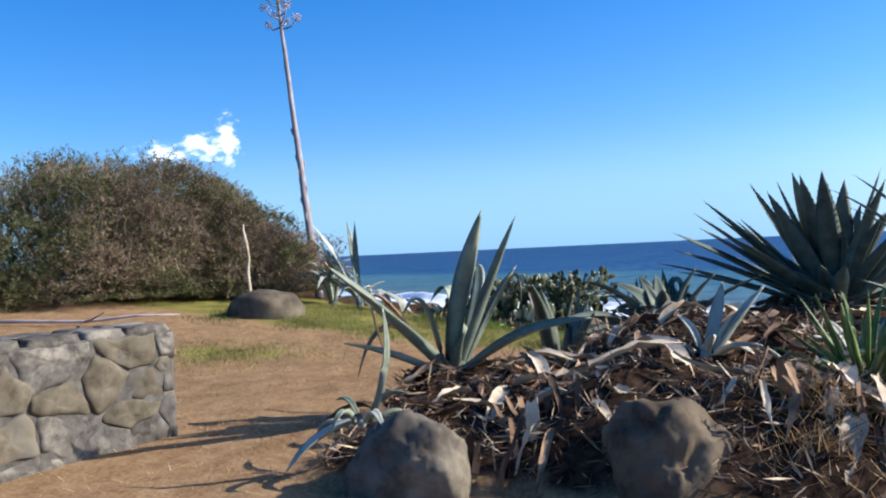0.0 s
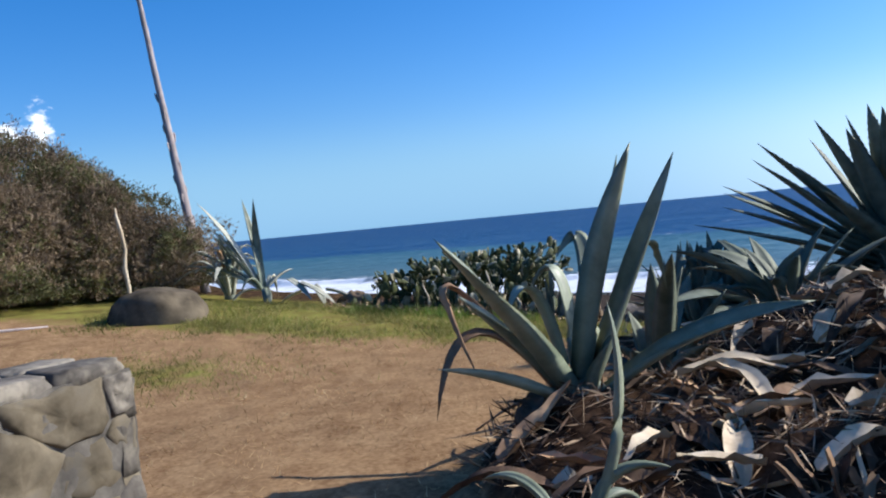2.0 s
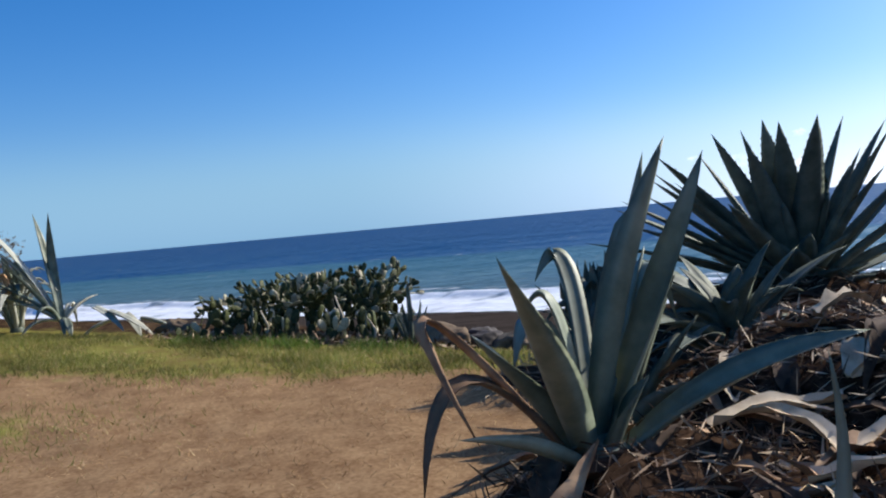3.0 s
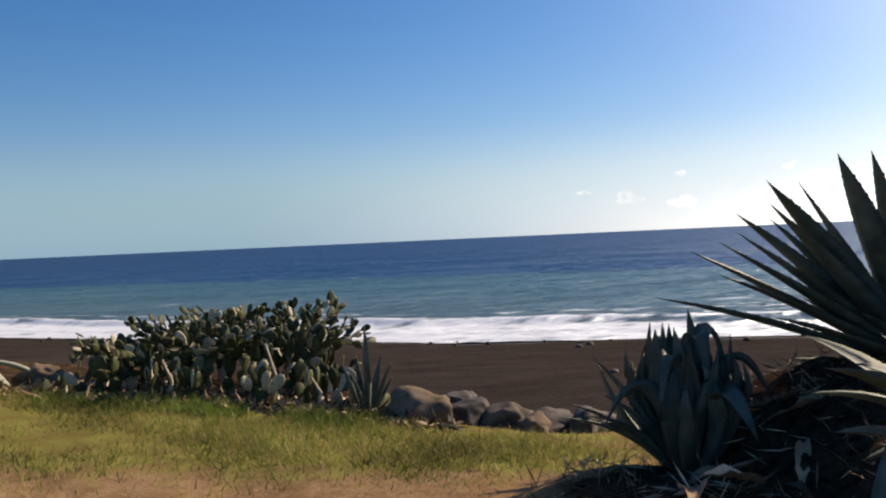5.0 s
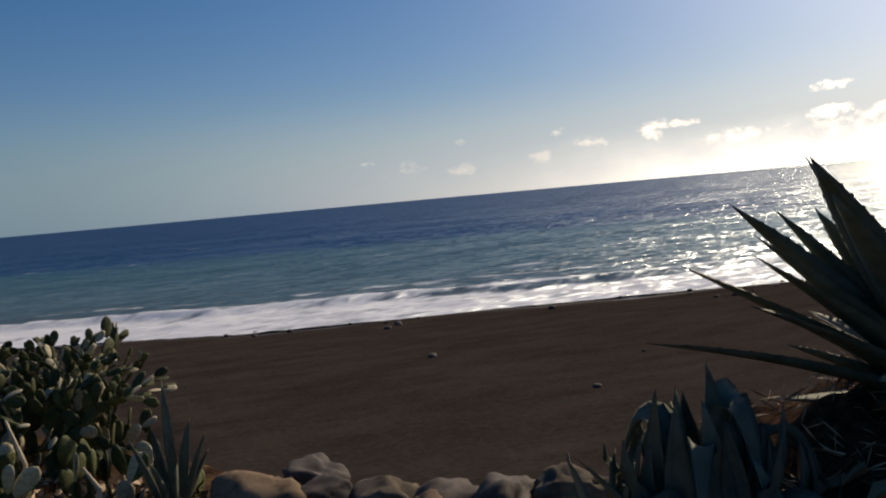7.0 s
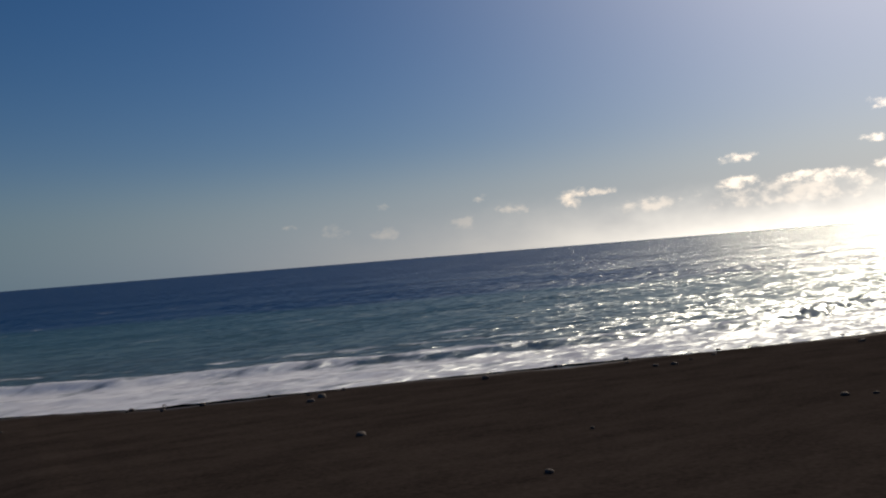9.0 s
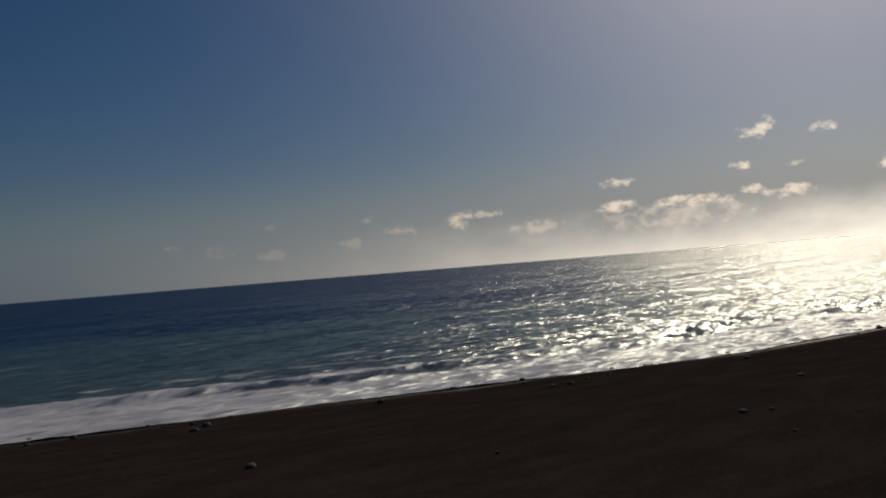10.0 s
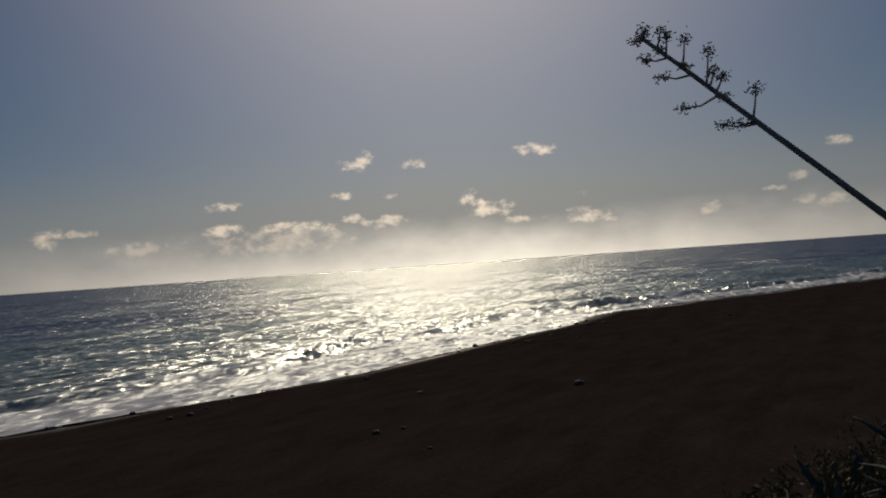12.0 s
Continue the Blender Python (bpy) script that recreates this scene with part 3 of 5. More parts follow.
# ---- plants ----
def blade_mesh(base, tip, width, arch=0.0, aside=0.0, cup=0.35, teeth=False, blunt=False, thick=0.018, steps=12, twist=0.0, ctrl=None):
    """One thick agave leaf from base to tip: bowed upwards by arch, hollow on top, thorned at the margin."""
    base, tip = Vector(base), Vector(tip)
    axis = tip - base
    if ctrl is None:
        up = Vector((0, 0, 1)) - axis.normalized() * axis.normalized().z
        up = up.normalized() if up.length > 1e-3 else Vector((1, 0, 0))
        sideways = axis.normalized().cross(up)
        ctrl = base + axis * 0.5 + up * arch + sideways * aside
    else:
        ctrl = Vector(ctrl)
    bm = bmesh.new()
    rings = []
    for k in range(steps):
        t = k / steps
        p = base * (1 - t) ** 2 + ctrl * 2 * t * (1 - t) + tip * t * t
        d = ((ctrl - base) * (1 - t) + (tip - ctrl) * t).normalized()
        ref = Vector((-axis.y, axis.x, 0))
        if ref.length < 0.12 * axis.length:
            ref = Vector((1, 0.3, 0))
        s = (ref - d * ref.dot(d)).normalized()
        if twist:
            s = Matrix.Rotation(twist * t, 3, d) @ s
        n = s.cross(d)
        if n.z < 0 and abs(d.z) < 0.999 and n.dot(Vector((0, 0, 1))) < -0.2:
            n = -n
        grow = 0.72 + 0.28 * math.sin(min(1.0, t / 0.45) * math.pi / 2)
        w = width * grow * (1 - max(0.0, (t - 0.45) / 0.55) ** (2.4 if blunt else 1.95))
        c = cup * (1 - 0.4 * t)
        th = thick * (1.6 - t) * (w / width) ** 0.5
        ring = []
        for u in (-1, -0.5, 0, 0.5, 1):
            ring.append(bm.verts.new(p + s * (u * w / 2) + n * (c * w * 0.5 * u * u)))
        for u in (0.5, 0, -0.5):
            ring.append(bm.verts.new(p + s * (u * w / 2) + n * (c * w * 0.5 * u * u - th * (1.3 - abs(u)))))
        rings.append(ring)
    end = bm.verts.new(tip)
    for a, b in zip(rings, rings[1:]):
        for i in range(8):
            j = (i + 1) % 8
            bm.faces.new((a[i], a[j], b[j], b[i]))
    for i in range(8):
        bm.faces.new((rings[-1][i], rings[-1][(i + 1) % 8], end))
    if teeth:
        for a, b in zip(rings[1:], rings[2:]):
            for i, o in ((0, 1), (4, 3)):
                for f in (0.15, 0.6):
                    p, q = a[i].co.lerp(b[i].co, f), a[i].co.lerp(b[i].co, f + 0.22)
                    out = (a[i].co - a[o].co).normalized() * 0.010 + (b[i].co - a[i].co).normalized() * 0.008
                    bm.faces.new([bm.verts.new(v) for v in (p, q, (p + q) / 2 + out)])
    bmesh.ops.recalc_face_normals(bm, faces=bm.faces)
    return bm


def rosette(name, x, y, z, count, length, width, label, seed, material=None, lean=(8, 88), arch=0.05, teeth=False, spread=(0, 360), droop=0.0, tall=(), short=None):
    """A whole agave: stiff leaves in a spiral, upright in the heart and flat outside."""
    rng = random.Random(seed)
    ob = tagged(empty(name, x, y, z), label, name)
    pick = lambda: rng.choice(material) if isinstance(material, tuple) else material or M_AGAVE
    for i in range(count):
        f = (i + 0.5) / count
        az = radians(spread[0] + (spread[1] - spread[0]) * ((i * 0.381966) % 1.0) + rng.uniform(-9, 9))
        tilt = radians(lean[0] + (lean[1] - lean[0]) * f ** 0.85 + rng.uniform(-5, 5))
        ln = length * rng.uniform(0.82, 1.08) * (1.0 - 0.22 * f)
        if short and short[0] < math.degrees(az) % 360 < short[1] and tilt > 0.3:
            ln *= short[2]
        d = Vector((math.cos(az) * math.sin(tilt), math.sin(az) * math.sin(tilt), math.cos(tilt)))
        root = Vector((math.cos(az), math.sin(az), 0)) * 0.09 + Vector((0, 0, 0.12 * (1 - f)))
        bow = arch * rng.uniform(0.2, 1.6) + droop * f * rng.uniform(0.3, 1.0)
        tip = root + d * ln - Vector((0, 0, droop * f * ln * 0.5))
        bm = blade_mesh(root, tip, width * rng.uniform(0.85, 1.1), bow, rng.uniform(-0.05, 0.05), 0.6, teeth, twist=rng.uniform(-0.25, 0.25))
        part("leaf", bm, pick(), ob)
    for tip, w, bow in tall:
        root = Vector(tip) - Vector((x, y, z))
        start = Vector((root.x, root.y, 0)).normalized() * 0.08 + Vector((0, 0, 0.06))
        part("leaf", blade_mesh(start, root, w, bow, 0, 0.4, teeth, twist=rng.uniform(-0.4, 0.4)), pick(), ob)
    # the swollen heart that the leaves spring from
    bm = bmesh.new()
    bmesh.ops.create_icosphere(bm, subdivisions=2, radius=min(0.16, width * 0.6), matrix=Matrix.Translation((0, 0, 0.02)) @ Matrix.Diagonal((1, 1, 1.1, 1)))
    part("heart", bm, pick(), ob)
    return ob


def fountain(name, x, y, z, count, height, width, label, seed, materials=None, spread=0.85):
    """An agave whose soft leaves rise together and bend over, their tips hanging."""
    rng = random.Random(seed)
    ob = tagged(empty(name, x, y, z), label, name)
    for i in range(count):
        az = i * 2.4 + rng.uniform(-0.4, 0.4)
        f = (i + 0.5) / count
        out = Vector((math.cos(az), math.sin(az), 0))
        reach = (0.10 + spread * f) * height * rng.uniform(0.75, 1.15)
        rise = height * (1.05 - 0.35 * f) * rng.uniform(0.85, 1.08)
        hang = rise * (0.98 - spread * f * rng.uniform(0.4, 1.15))
        root = out * 0.07 + Vector((0, 0, 0.04))
        crest = out * reach * 0.35 + Vector((0, 0, rise + (rise - hang) * 0.35))
        bm = blade_mesh(root, out * reach + Vector((0, 0, hang)), width * rng.uniform(0.8, 1.15), 0, 0, 0.45, False, False, 0.014, 16, rng.uniform(-0.4, 0.4), crest)
        part("leaf", bm, rng.choice(materials) if materials else M_AGAVE, ob)
    bm = bmesh.new()
    bmesh.ops.create_icosphere(bm, subdivisions=2, radius=0.13, matrix=Matrix.Translation((0, 0, 0.03)))
    part("heart", bm, M_AGAVE, ob)
    return ob


def vase_agave(x, y, z):
    """A crowded agave: broad leaves swell outwards and close in again at the top, a few hang over."""
    rng = random.Random(23)
    ob = tagged(empty("agave", x, y, z), "low grey-green agave with crowded upright leaves at the bank", "agave")
    for i in range(46):
        f = (i + 0.5) / 46
        az = i * 2.4 + rng.uniform(-0.3, 0.3)
        out = Vector((math.cos(az), math.sin(az), 0))
        rise = (1.2 - 0.38 * f) * rng.uniform(0.88, 1.06)
        belly = 0.12 + 0.52 * f * rng.uniform(0.8, 1.15)
        tip = out * belly * rng.uniform(0.75, 1.1) + Vector((rng.gauss(0, 0.05), rng.gauss(0, 0.05), rise))
        ctrl = out * belly * 1.1 + Vector((0, 0, rise * 0.55))
        if i % 6 == 2:
            tip, ctrl = out * (belly + 0.22) + Vector((0, 0, rise * 0.55)), out * belly * 0.6 + Vector((0, 0, rise * 1.45))
        bm = blade_mesh(out * 0.1 + Vector((0, 0, 0.02)), tip, rng.uniform(0.12, 0.18), 0, 0, 0.7, False, False, 0.011, 14, rng.uniform(-0.7, 0.7), ctrl)
        part("leaf", bm, M_AGAVE, ob)
    for tip, w, bow in (((0.38, 24.4, 0.95), 0.11, 0.1), ((0.17, 24.35, 0.62), 0.09, 0.16), ((0.14, 24.45, 0.5), 0.07, 0.2), ((0.26, 24.2, 0.55), 0.07, 0.22), ((0.43, 24.4, 0.67), 0.1, 0.18), ((0.3, 24.6, 0.42), 0.08, 0.25)):
        end = Vector(tip) - Vector((x, y, z))
        part("leaf", blade_mesh(Vector((end.x, end.y, 0)).normalized() * 0.12 + Vector((0, 0, 0.04)), end, w, bow, 0, 0.6, thick=0.01), M_AGAVE, ob)
    bm = bmesh.new()
    bmesh.ops.create_icosphere(bm, subdivisions=2, radius=0.14, matrix=Matrix.Translation((0, 0, 0.03)))
    part("heart", bm, M_AGAVE, ob)


def plant_front_agave():
    """The broken agave by the path: two tall blades, one leaning to the path, and others snapped over."""
    bx, by, bz = -0.1, 19.62, 0.42
    ob = tagged(empty("agave", bx, by, bz), "grey-green agave with broken, folded leaves beside the path", "agave")
    loc = lambda *p: Vector(p) - Vector((bx, by, bz))
    blades = [
        ((0.06, 0.02, 0.1), loc(0.55, 19.68, 1.91), 0.23, -0.03, 0.02),
        ((0.02, 0.0, 0.1), loc(0.30, 19.47, 1.98), 0.27, 0.06, 0.03),
        ((0.0, 0.05, 0.1), loc(0.22, 19.56, 1.92), 0.2, 0.05, -0.02),
        ((-0.08, -0.05, 0.08), loc(-0.65, 18.3, 1.55), 0.25, 0.02, 0.0),
        ((-0.1, -0.08, 0.05), loc(-0.8, 18.75, 0.86), 0.13, 0.06, 0.0),
        ((0.1, -0.05, 0.05), loc(1.25, 19.55, 0.98), 0.2, 0.2, 0.0),
        ((-0.08, -0.02, 0.06), loc(-0.71, 19.0, 1.22), 0.22, 0.03, 0.0),
        ((0.05, -0.06, 0.06), loc(0.12, 19.4, 0.9), 0.17, 0.03, 0.0),
        ((0.06, 0.1, 0.08), loc(0.38, 20.2, 1.45), 0.2, 0.03, 0.0),
    ]
    for k, (base, tip, w, bow, aside) in enumerate(blades):
        part("leaf", blade_mesh(base, tip, w * 0.78, bow, aside, 0.9, thick=0.011, steps=16, twist=(0.8, -0.7, 0.9, -0.9, 0.5)[k % 5]), M_AGAVE_GREY, ob)
    # snapped leaves: up to a fold, then hanging down
    for apex, end, w in (((-0.05, 20.28, 1.35), (-0.24, 20.22, 1.3), 0.12), ((-0.21, 19.9, 1.2), (-0.4, 19.82, 1.12), 0.14), ((-0.34, 19.5, 1.15), (-0.5, 19.36, 0.98), 0.16), ((0.31, 20.1, 1.32), (0.46, 20.0, 1.05), 0.14)):
        fold = loc(*apex)
        root = Vector((fold.x, fold.y, 0)).normalized() * 0.08 + Vector((0, 0, 0.06))
        bm = blade_mesh(root, loc(*end), w, 0, 0, 0.25, False, False, 0.014, 24, 0, fold * 2 - (root + loc(*end)) * 0.5)
        part("folded_leaf", bm, M_AGAVE_GREY, ob, "snapped leaf folded over, pale on top")
    bm = bmesh.new()
    bmesh.ops.create_icosphere(bm, subdivisions=2, radius=0.17, matrix=Matrix.Translation((0, 0, 0.03)))
    part("heart", bm, M_AGAVE, ob)
    # withered leaves bent down to the path
    rng = random.Random(4)
    for apex, end, w in (((-0.86, 19.6, 1.22), (-0.66, 19.35, 0.62), 0.08), ((-0.7, 19.55, 0.92), (-0.95, 19.3, 0.45), 0.10)):
        fold = loc(*apex)
        root = Vector((fold.x, fold.y, 0)).normalized() * 0.1 + Vector((0, 0, 0.03))
        bm = blade_mesh(root, loc(*end), w, 0, 0, 0.5, False, True, 0.010, 12, rng.uniform(-0.8, 0.8), fold * 2 - (root + loc(*end)) * 0.5)
        part("withered_leaf", bm, M_DRY, ob, "brown withered leaf bent to the ground")


def tube(points, radii, sides=8):
    bm = bmesh.new()
    rings = []
    for k, p in enumerate(points):
        p = Vector(p)
        d = (Vector(points[min(k + 1, len(points) - 1)]) - Vector(points[max(k - 1, 0)])).normalized()
        s = d.orthogonal().normalized() if not rings else (last - d * last.dot(d)).normalized()
        last = s
        n = d.cross(s)
        rings.append([bm.verts.new(p + (s * math.cos(a) + n * math.sin(a)) * radii[k]) for a in [2 * math.pi * i / sides for i in range(sides)]])
    for a, b in zip(rings, rings[1:]):
        for i in range(sides):
            bm.faces.new((a[i], a[(i + 1) % sides], b[(i + 1) % sides], b[i]))
    bm.faces.new(list(reversed(rings[0])))
    bm.faces.new(rings[-1])
    return bm


def flower_stalk(foot, top, radius, label, material, seed, bow=(0, 0), branches=16, reach=0.55, crown=0.3, arms=(), bracts=18):
    """A dead agave mast with short side arms that end in tufts of seed pods."""
    rng = random.Random(seed)
    foot, top = Vector(foot), Vector(top)
    ob = tagged(empty("flower_stalk", *foot), label, "flower stalk")
    axis = top - foot
    pts, rad = [], []
    for k in range(25):
        t = k / 24
        p = axis * t + Vector((bow[0], bow[1], 0)) * math.sin(math.pi * t)
        p += Vector((rng.uniform(-1, 1), rng.uniform(-1, 1), 0)) * radius * 0.06
        pts.append(p)
        rad.append(radius * (1 - 0.55 * t) * rng.uniform(0.97, 1.03))
    part("mast", tube(pts, rad, 10), material, ob)
    side0 = axis.normalized().orthogonal().normalized()
    # dry bracts along the mast
    for k in range(bracts):
        t = 0.04 + 0.5 * k / bracts
        p = axis * t + Vector((bow[0], bow[1], 0)) * math.sin(math.pi * t)
        d = Matrix.Rotation(k * 2.4, 3, axis.normalized()) @ side0
        q = p + d * (radius * 1.02) + axis.normalized() * radius * 2.4
        part("bract", blade_mesh(p + d * radius * 0.7, q, radius * 0.7, 0, 0, 0.2, steps=4, thick=0.004), material, ob)
    way = axis.normalized()
    for back, d, ln in arms:
        p, d = axis - way * back, Vector(d).normalized()
        mid = p + d * ln * 0.55 - Vector((0, 0, ln * 0.05))
        end = p + d * ln + Vector((0, 0, ln * 0.10))
        arm = part("arm", tube([p, mid, end], [radius * 0.3, radius * 0.2, radius * 0.14], 6), material, ob)
        bm = bmesh.new()
        for j in range(44):
            off = Vector((rng.gauss(0, 1), rng.gauss(0, 1), rng.gauss(0, 0.7))) * 0.04 + d * rng.uniform(-0.07, 0.04)
            m = Matrix.Translation(end + off) @ Matrix.Rotation(rng.uniform(0, 3), 4, "X") @ Matrix.Diagonal((0.6, 0.6, 1.6, 1))
            bmesh.ops.create_icosphere(bm, subdivisions=1, radius=rng.uniform(0.010, 0.017), matrix=m)
        tagged(part("pod_tuft", bm, material, arm), kind="stuff")
    for k in range(branches):
        t = 1 - crown * (1 - k / branches) * 0.98
        p = axis * t + Vector((bow[0], bow[1], 0)) * math.sin(math.pi * t)
        d = Matrix.Rotation(k * 2.4 + rng.uniform(-0.4, 0.4), 3, axis.normalized()) @ side0
        ln = reach * (1.0 - 0.5 * k / branches) * rng.uniform(0.7, 1.15)
        mid = p + d * ln * 0.6 + axis.normalized() * ln * 0.12
        end = p + d * ln * 0.9 + Vector((0, 0, 1)) * ln * 0.38 + axis.normalized() * ln * 0.15
        arm = part("arm", tube([p, mid, end], [radius * 0.26, radius * 0.18, radius * 0.12], 6), material, ob)
        bm = bmesh.new()
        for j in range(34):
            off = Vector((rng.gauss(0, 1), rng.gauss(0, 1), rng.gauss(0, 0.7))) * ln * 0.13
            m = Matrix.Translation(end + off + Vector((0, 0, ln * 0.05))) @ Matrix.Rotation(rng.uniform(0, 3), 4, "X") @ Matrix.Diagonal((0.6, 0.6, 1.5, 1))
            bmesh.ops.create_icosphere(bm, subdivisions=1, radius=ln * 0.048, matrix=m)
        tagged(part("pod_tuft", bm, material, arm), kind="stuff")
    return ob


PAD_MESHES = []


def pad_mesh(seed):
    rng = random.Random(seed)
    bm = bmesh.new()
    bmesh.ops.create_icosphere(bm, subdivisions=2, radius=0.5)
    for v in bm.verts:
        t = v.co.z + 0.5
        v.co.x *= 0.42 + 0.22 * t
        v.co.y *= 0.12
        v.co.y += 0.05 * math.sin(v.co.z * 3 + seed) + 0.03 * v.co.x
        v.co.z += 0.5
        v.co += Vector((rng.uniform(-1, 1), 0, rng.uniform(-1, 1))) * 0.012
    me = bpy.data.meshes.new("pad")
    bm.to_mesh(me)
    bm.free()
    me.shade_smooth()
    return me


for k in range(5):
    for m in (M_PAD, M_PAD_DRY):
        me = pad_mesh(k)
        me.materials.append(m)
        PAD_MESHES.append(me)


def prickly_pear(x, y, height, seed, dry=0.2, stems=4):
    """Branching cactus: each pad grows from the rim of another."""
    rng = random.Random(seed)
    z = ground_height(x, y) - 0.04
    ob = tagged(empty("prickly_pear", x, y, z), "clump of green prickly pear with some bleached pads", "cactus", "prickly pears on the bank")

    def grow(m, size, level):
        me = PAD_MESHES[2 * rng.randrange(5) + (1 if rng.random() < dry else 0)]
        p = new("pad", me)
        p.parent = ob
        p.matrix_local = m @ Matrix.Diagonal((size, size, size, 1))
        top = (m @ Vector((0, 0, size))).z
        if top > height or level > 6:
            return
        for _ in range(rng.choice((1, 1, 2, 2)) if level else 2):
            a = rng.uniform(-40, 40)
            r = Matrix.Rotation(radians(a), 4, "Y") @ Matrix.Rotation(rng.uniform(-0.9, 0.9), 4, "Z") @ Matrix.Rotation(rng.uniform(-0.25, 0.25), 4, "X")
            at = Matrix.Translation((math.sin(radians(a)) * size * 0.38, 0, size * (0.52 + 0.4 * math.cos(radians(a)))))
            grow(m @ at @ r, size * rng.uniform(0.8, 1.02), level + 1)

    for _ in range(stems):
        m = Matrix.Translation((rng.uniform(-0.35, 0.35), rng.uniform(-0.25, 0.25), 0)) @ Matrix.Rotation(rng.uniform(0, 6.3), 4, "Z") @ Matrix.Rotation(rng.uniform(-0.35, 0.35), 4, "Y")
        grow(m, rng.uniform(0.24, 0.31), 0)
    return ob


def boulder(x, y, z, sx, sy, sz, material, label, seed, turn=0.0, rough=0.22, name="boulder", sub=4, fine=1.0, facets=0):
    rng = Vector((seed * 7.3, seed * 3.1, seed * 1.7))
    dice = random.Random(seed)
    cuts = [(Vector((dice.gauss(0, 1), dice.gauss(0, 1), dice.gauss(0.2, 0.7))).normalized(), dice.uniform(0.62, 0.88)) for _ in range(facets)]
    bm = bmesh.new()
    bmesh.ops.create_icosphere(bm, subdivisions=sub, radius=1)
    for v in bm.verts:
        c = v.co.copy()
        k = 1 + rough * 0.7 * noise.noise(c * 1.1 + rng) + rough * 0.3 * noise.noise(c * 2.6 + rng)
        k += rough * 0.7 * (noise.voronoi(c * 1.25 + rng)[0][0] - 0.45) + rough * 0.1 * (noise.voronoi(c * 3.1 + rng)[0][0] - 0.4)
        k -= rough * 0.15 * max(0, noise.noise(c * 4.5 + rng)) - fine * (0.022 * noise.noise(c * 9 + rng) + 0.013 * noise.noise(c * 21 + rng))
        k -= 0.16 * max(0.0, 0.2 - noise.voronoi(c * 5.5 + rng)[0][0])
        k += rough * 0.35 * (abs(noise.noise(c * 1.7 - rng)) - 0.2)
        c = Vector([math.copysign(abs(a) ** 0.86, a) for a in c])
        for n, d in cuts:
            over = c.dot(n) - d
            if over > 0:
                c -= n * over * 0.85
        v.co = Vector((c.x * sx, c.y * sy, c.z * sz)) * k
    me = bpy.data.meshes.new(name)
    bm.to_mesh(me)
    bm.free()
    me.shade_smooth()
    me.materials.append(material)
    ob = new(name, me)
    ob.matrix_world = pose(x, y, z, 0, 0, turn)
    return tagged(ob, label, "rock")


def leaf_cloud(n, place, size, rng, up=0.2, slim=1.0):
    """n small pointed leaves at the places and headings that place() gives, as plain lists."""
    verts, faces = [], []
    for _ in range(n):
        p, out = place()
        d = (out + Vector((rng.gauss(0, 0.7), rng.gauss(0, 0.7), rng.gauss(up, 0.7)))).normalized()
        s = d.orthogonal().normalized()
        s = Matrix.Rotation(rng.uniform(0, 6.28), 3, d) @ s
        ln = size * rng.uniform(0.6, 1.5)
        w = ln * rng.uniform(0.16, 0.3) * slim
        k = len(verts)
        verts += [p - d * ln * 0.1, p + d * ln * 0.45 + s * w, p + d * ln, p + d * ln * 0.45 - s * w]
        faces.append((k, k + 1, k + 2, k + 3))
    return verts, faces


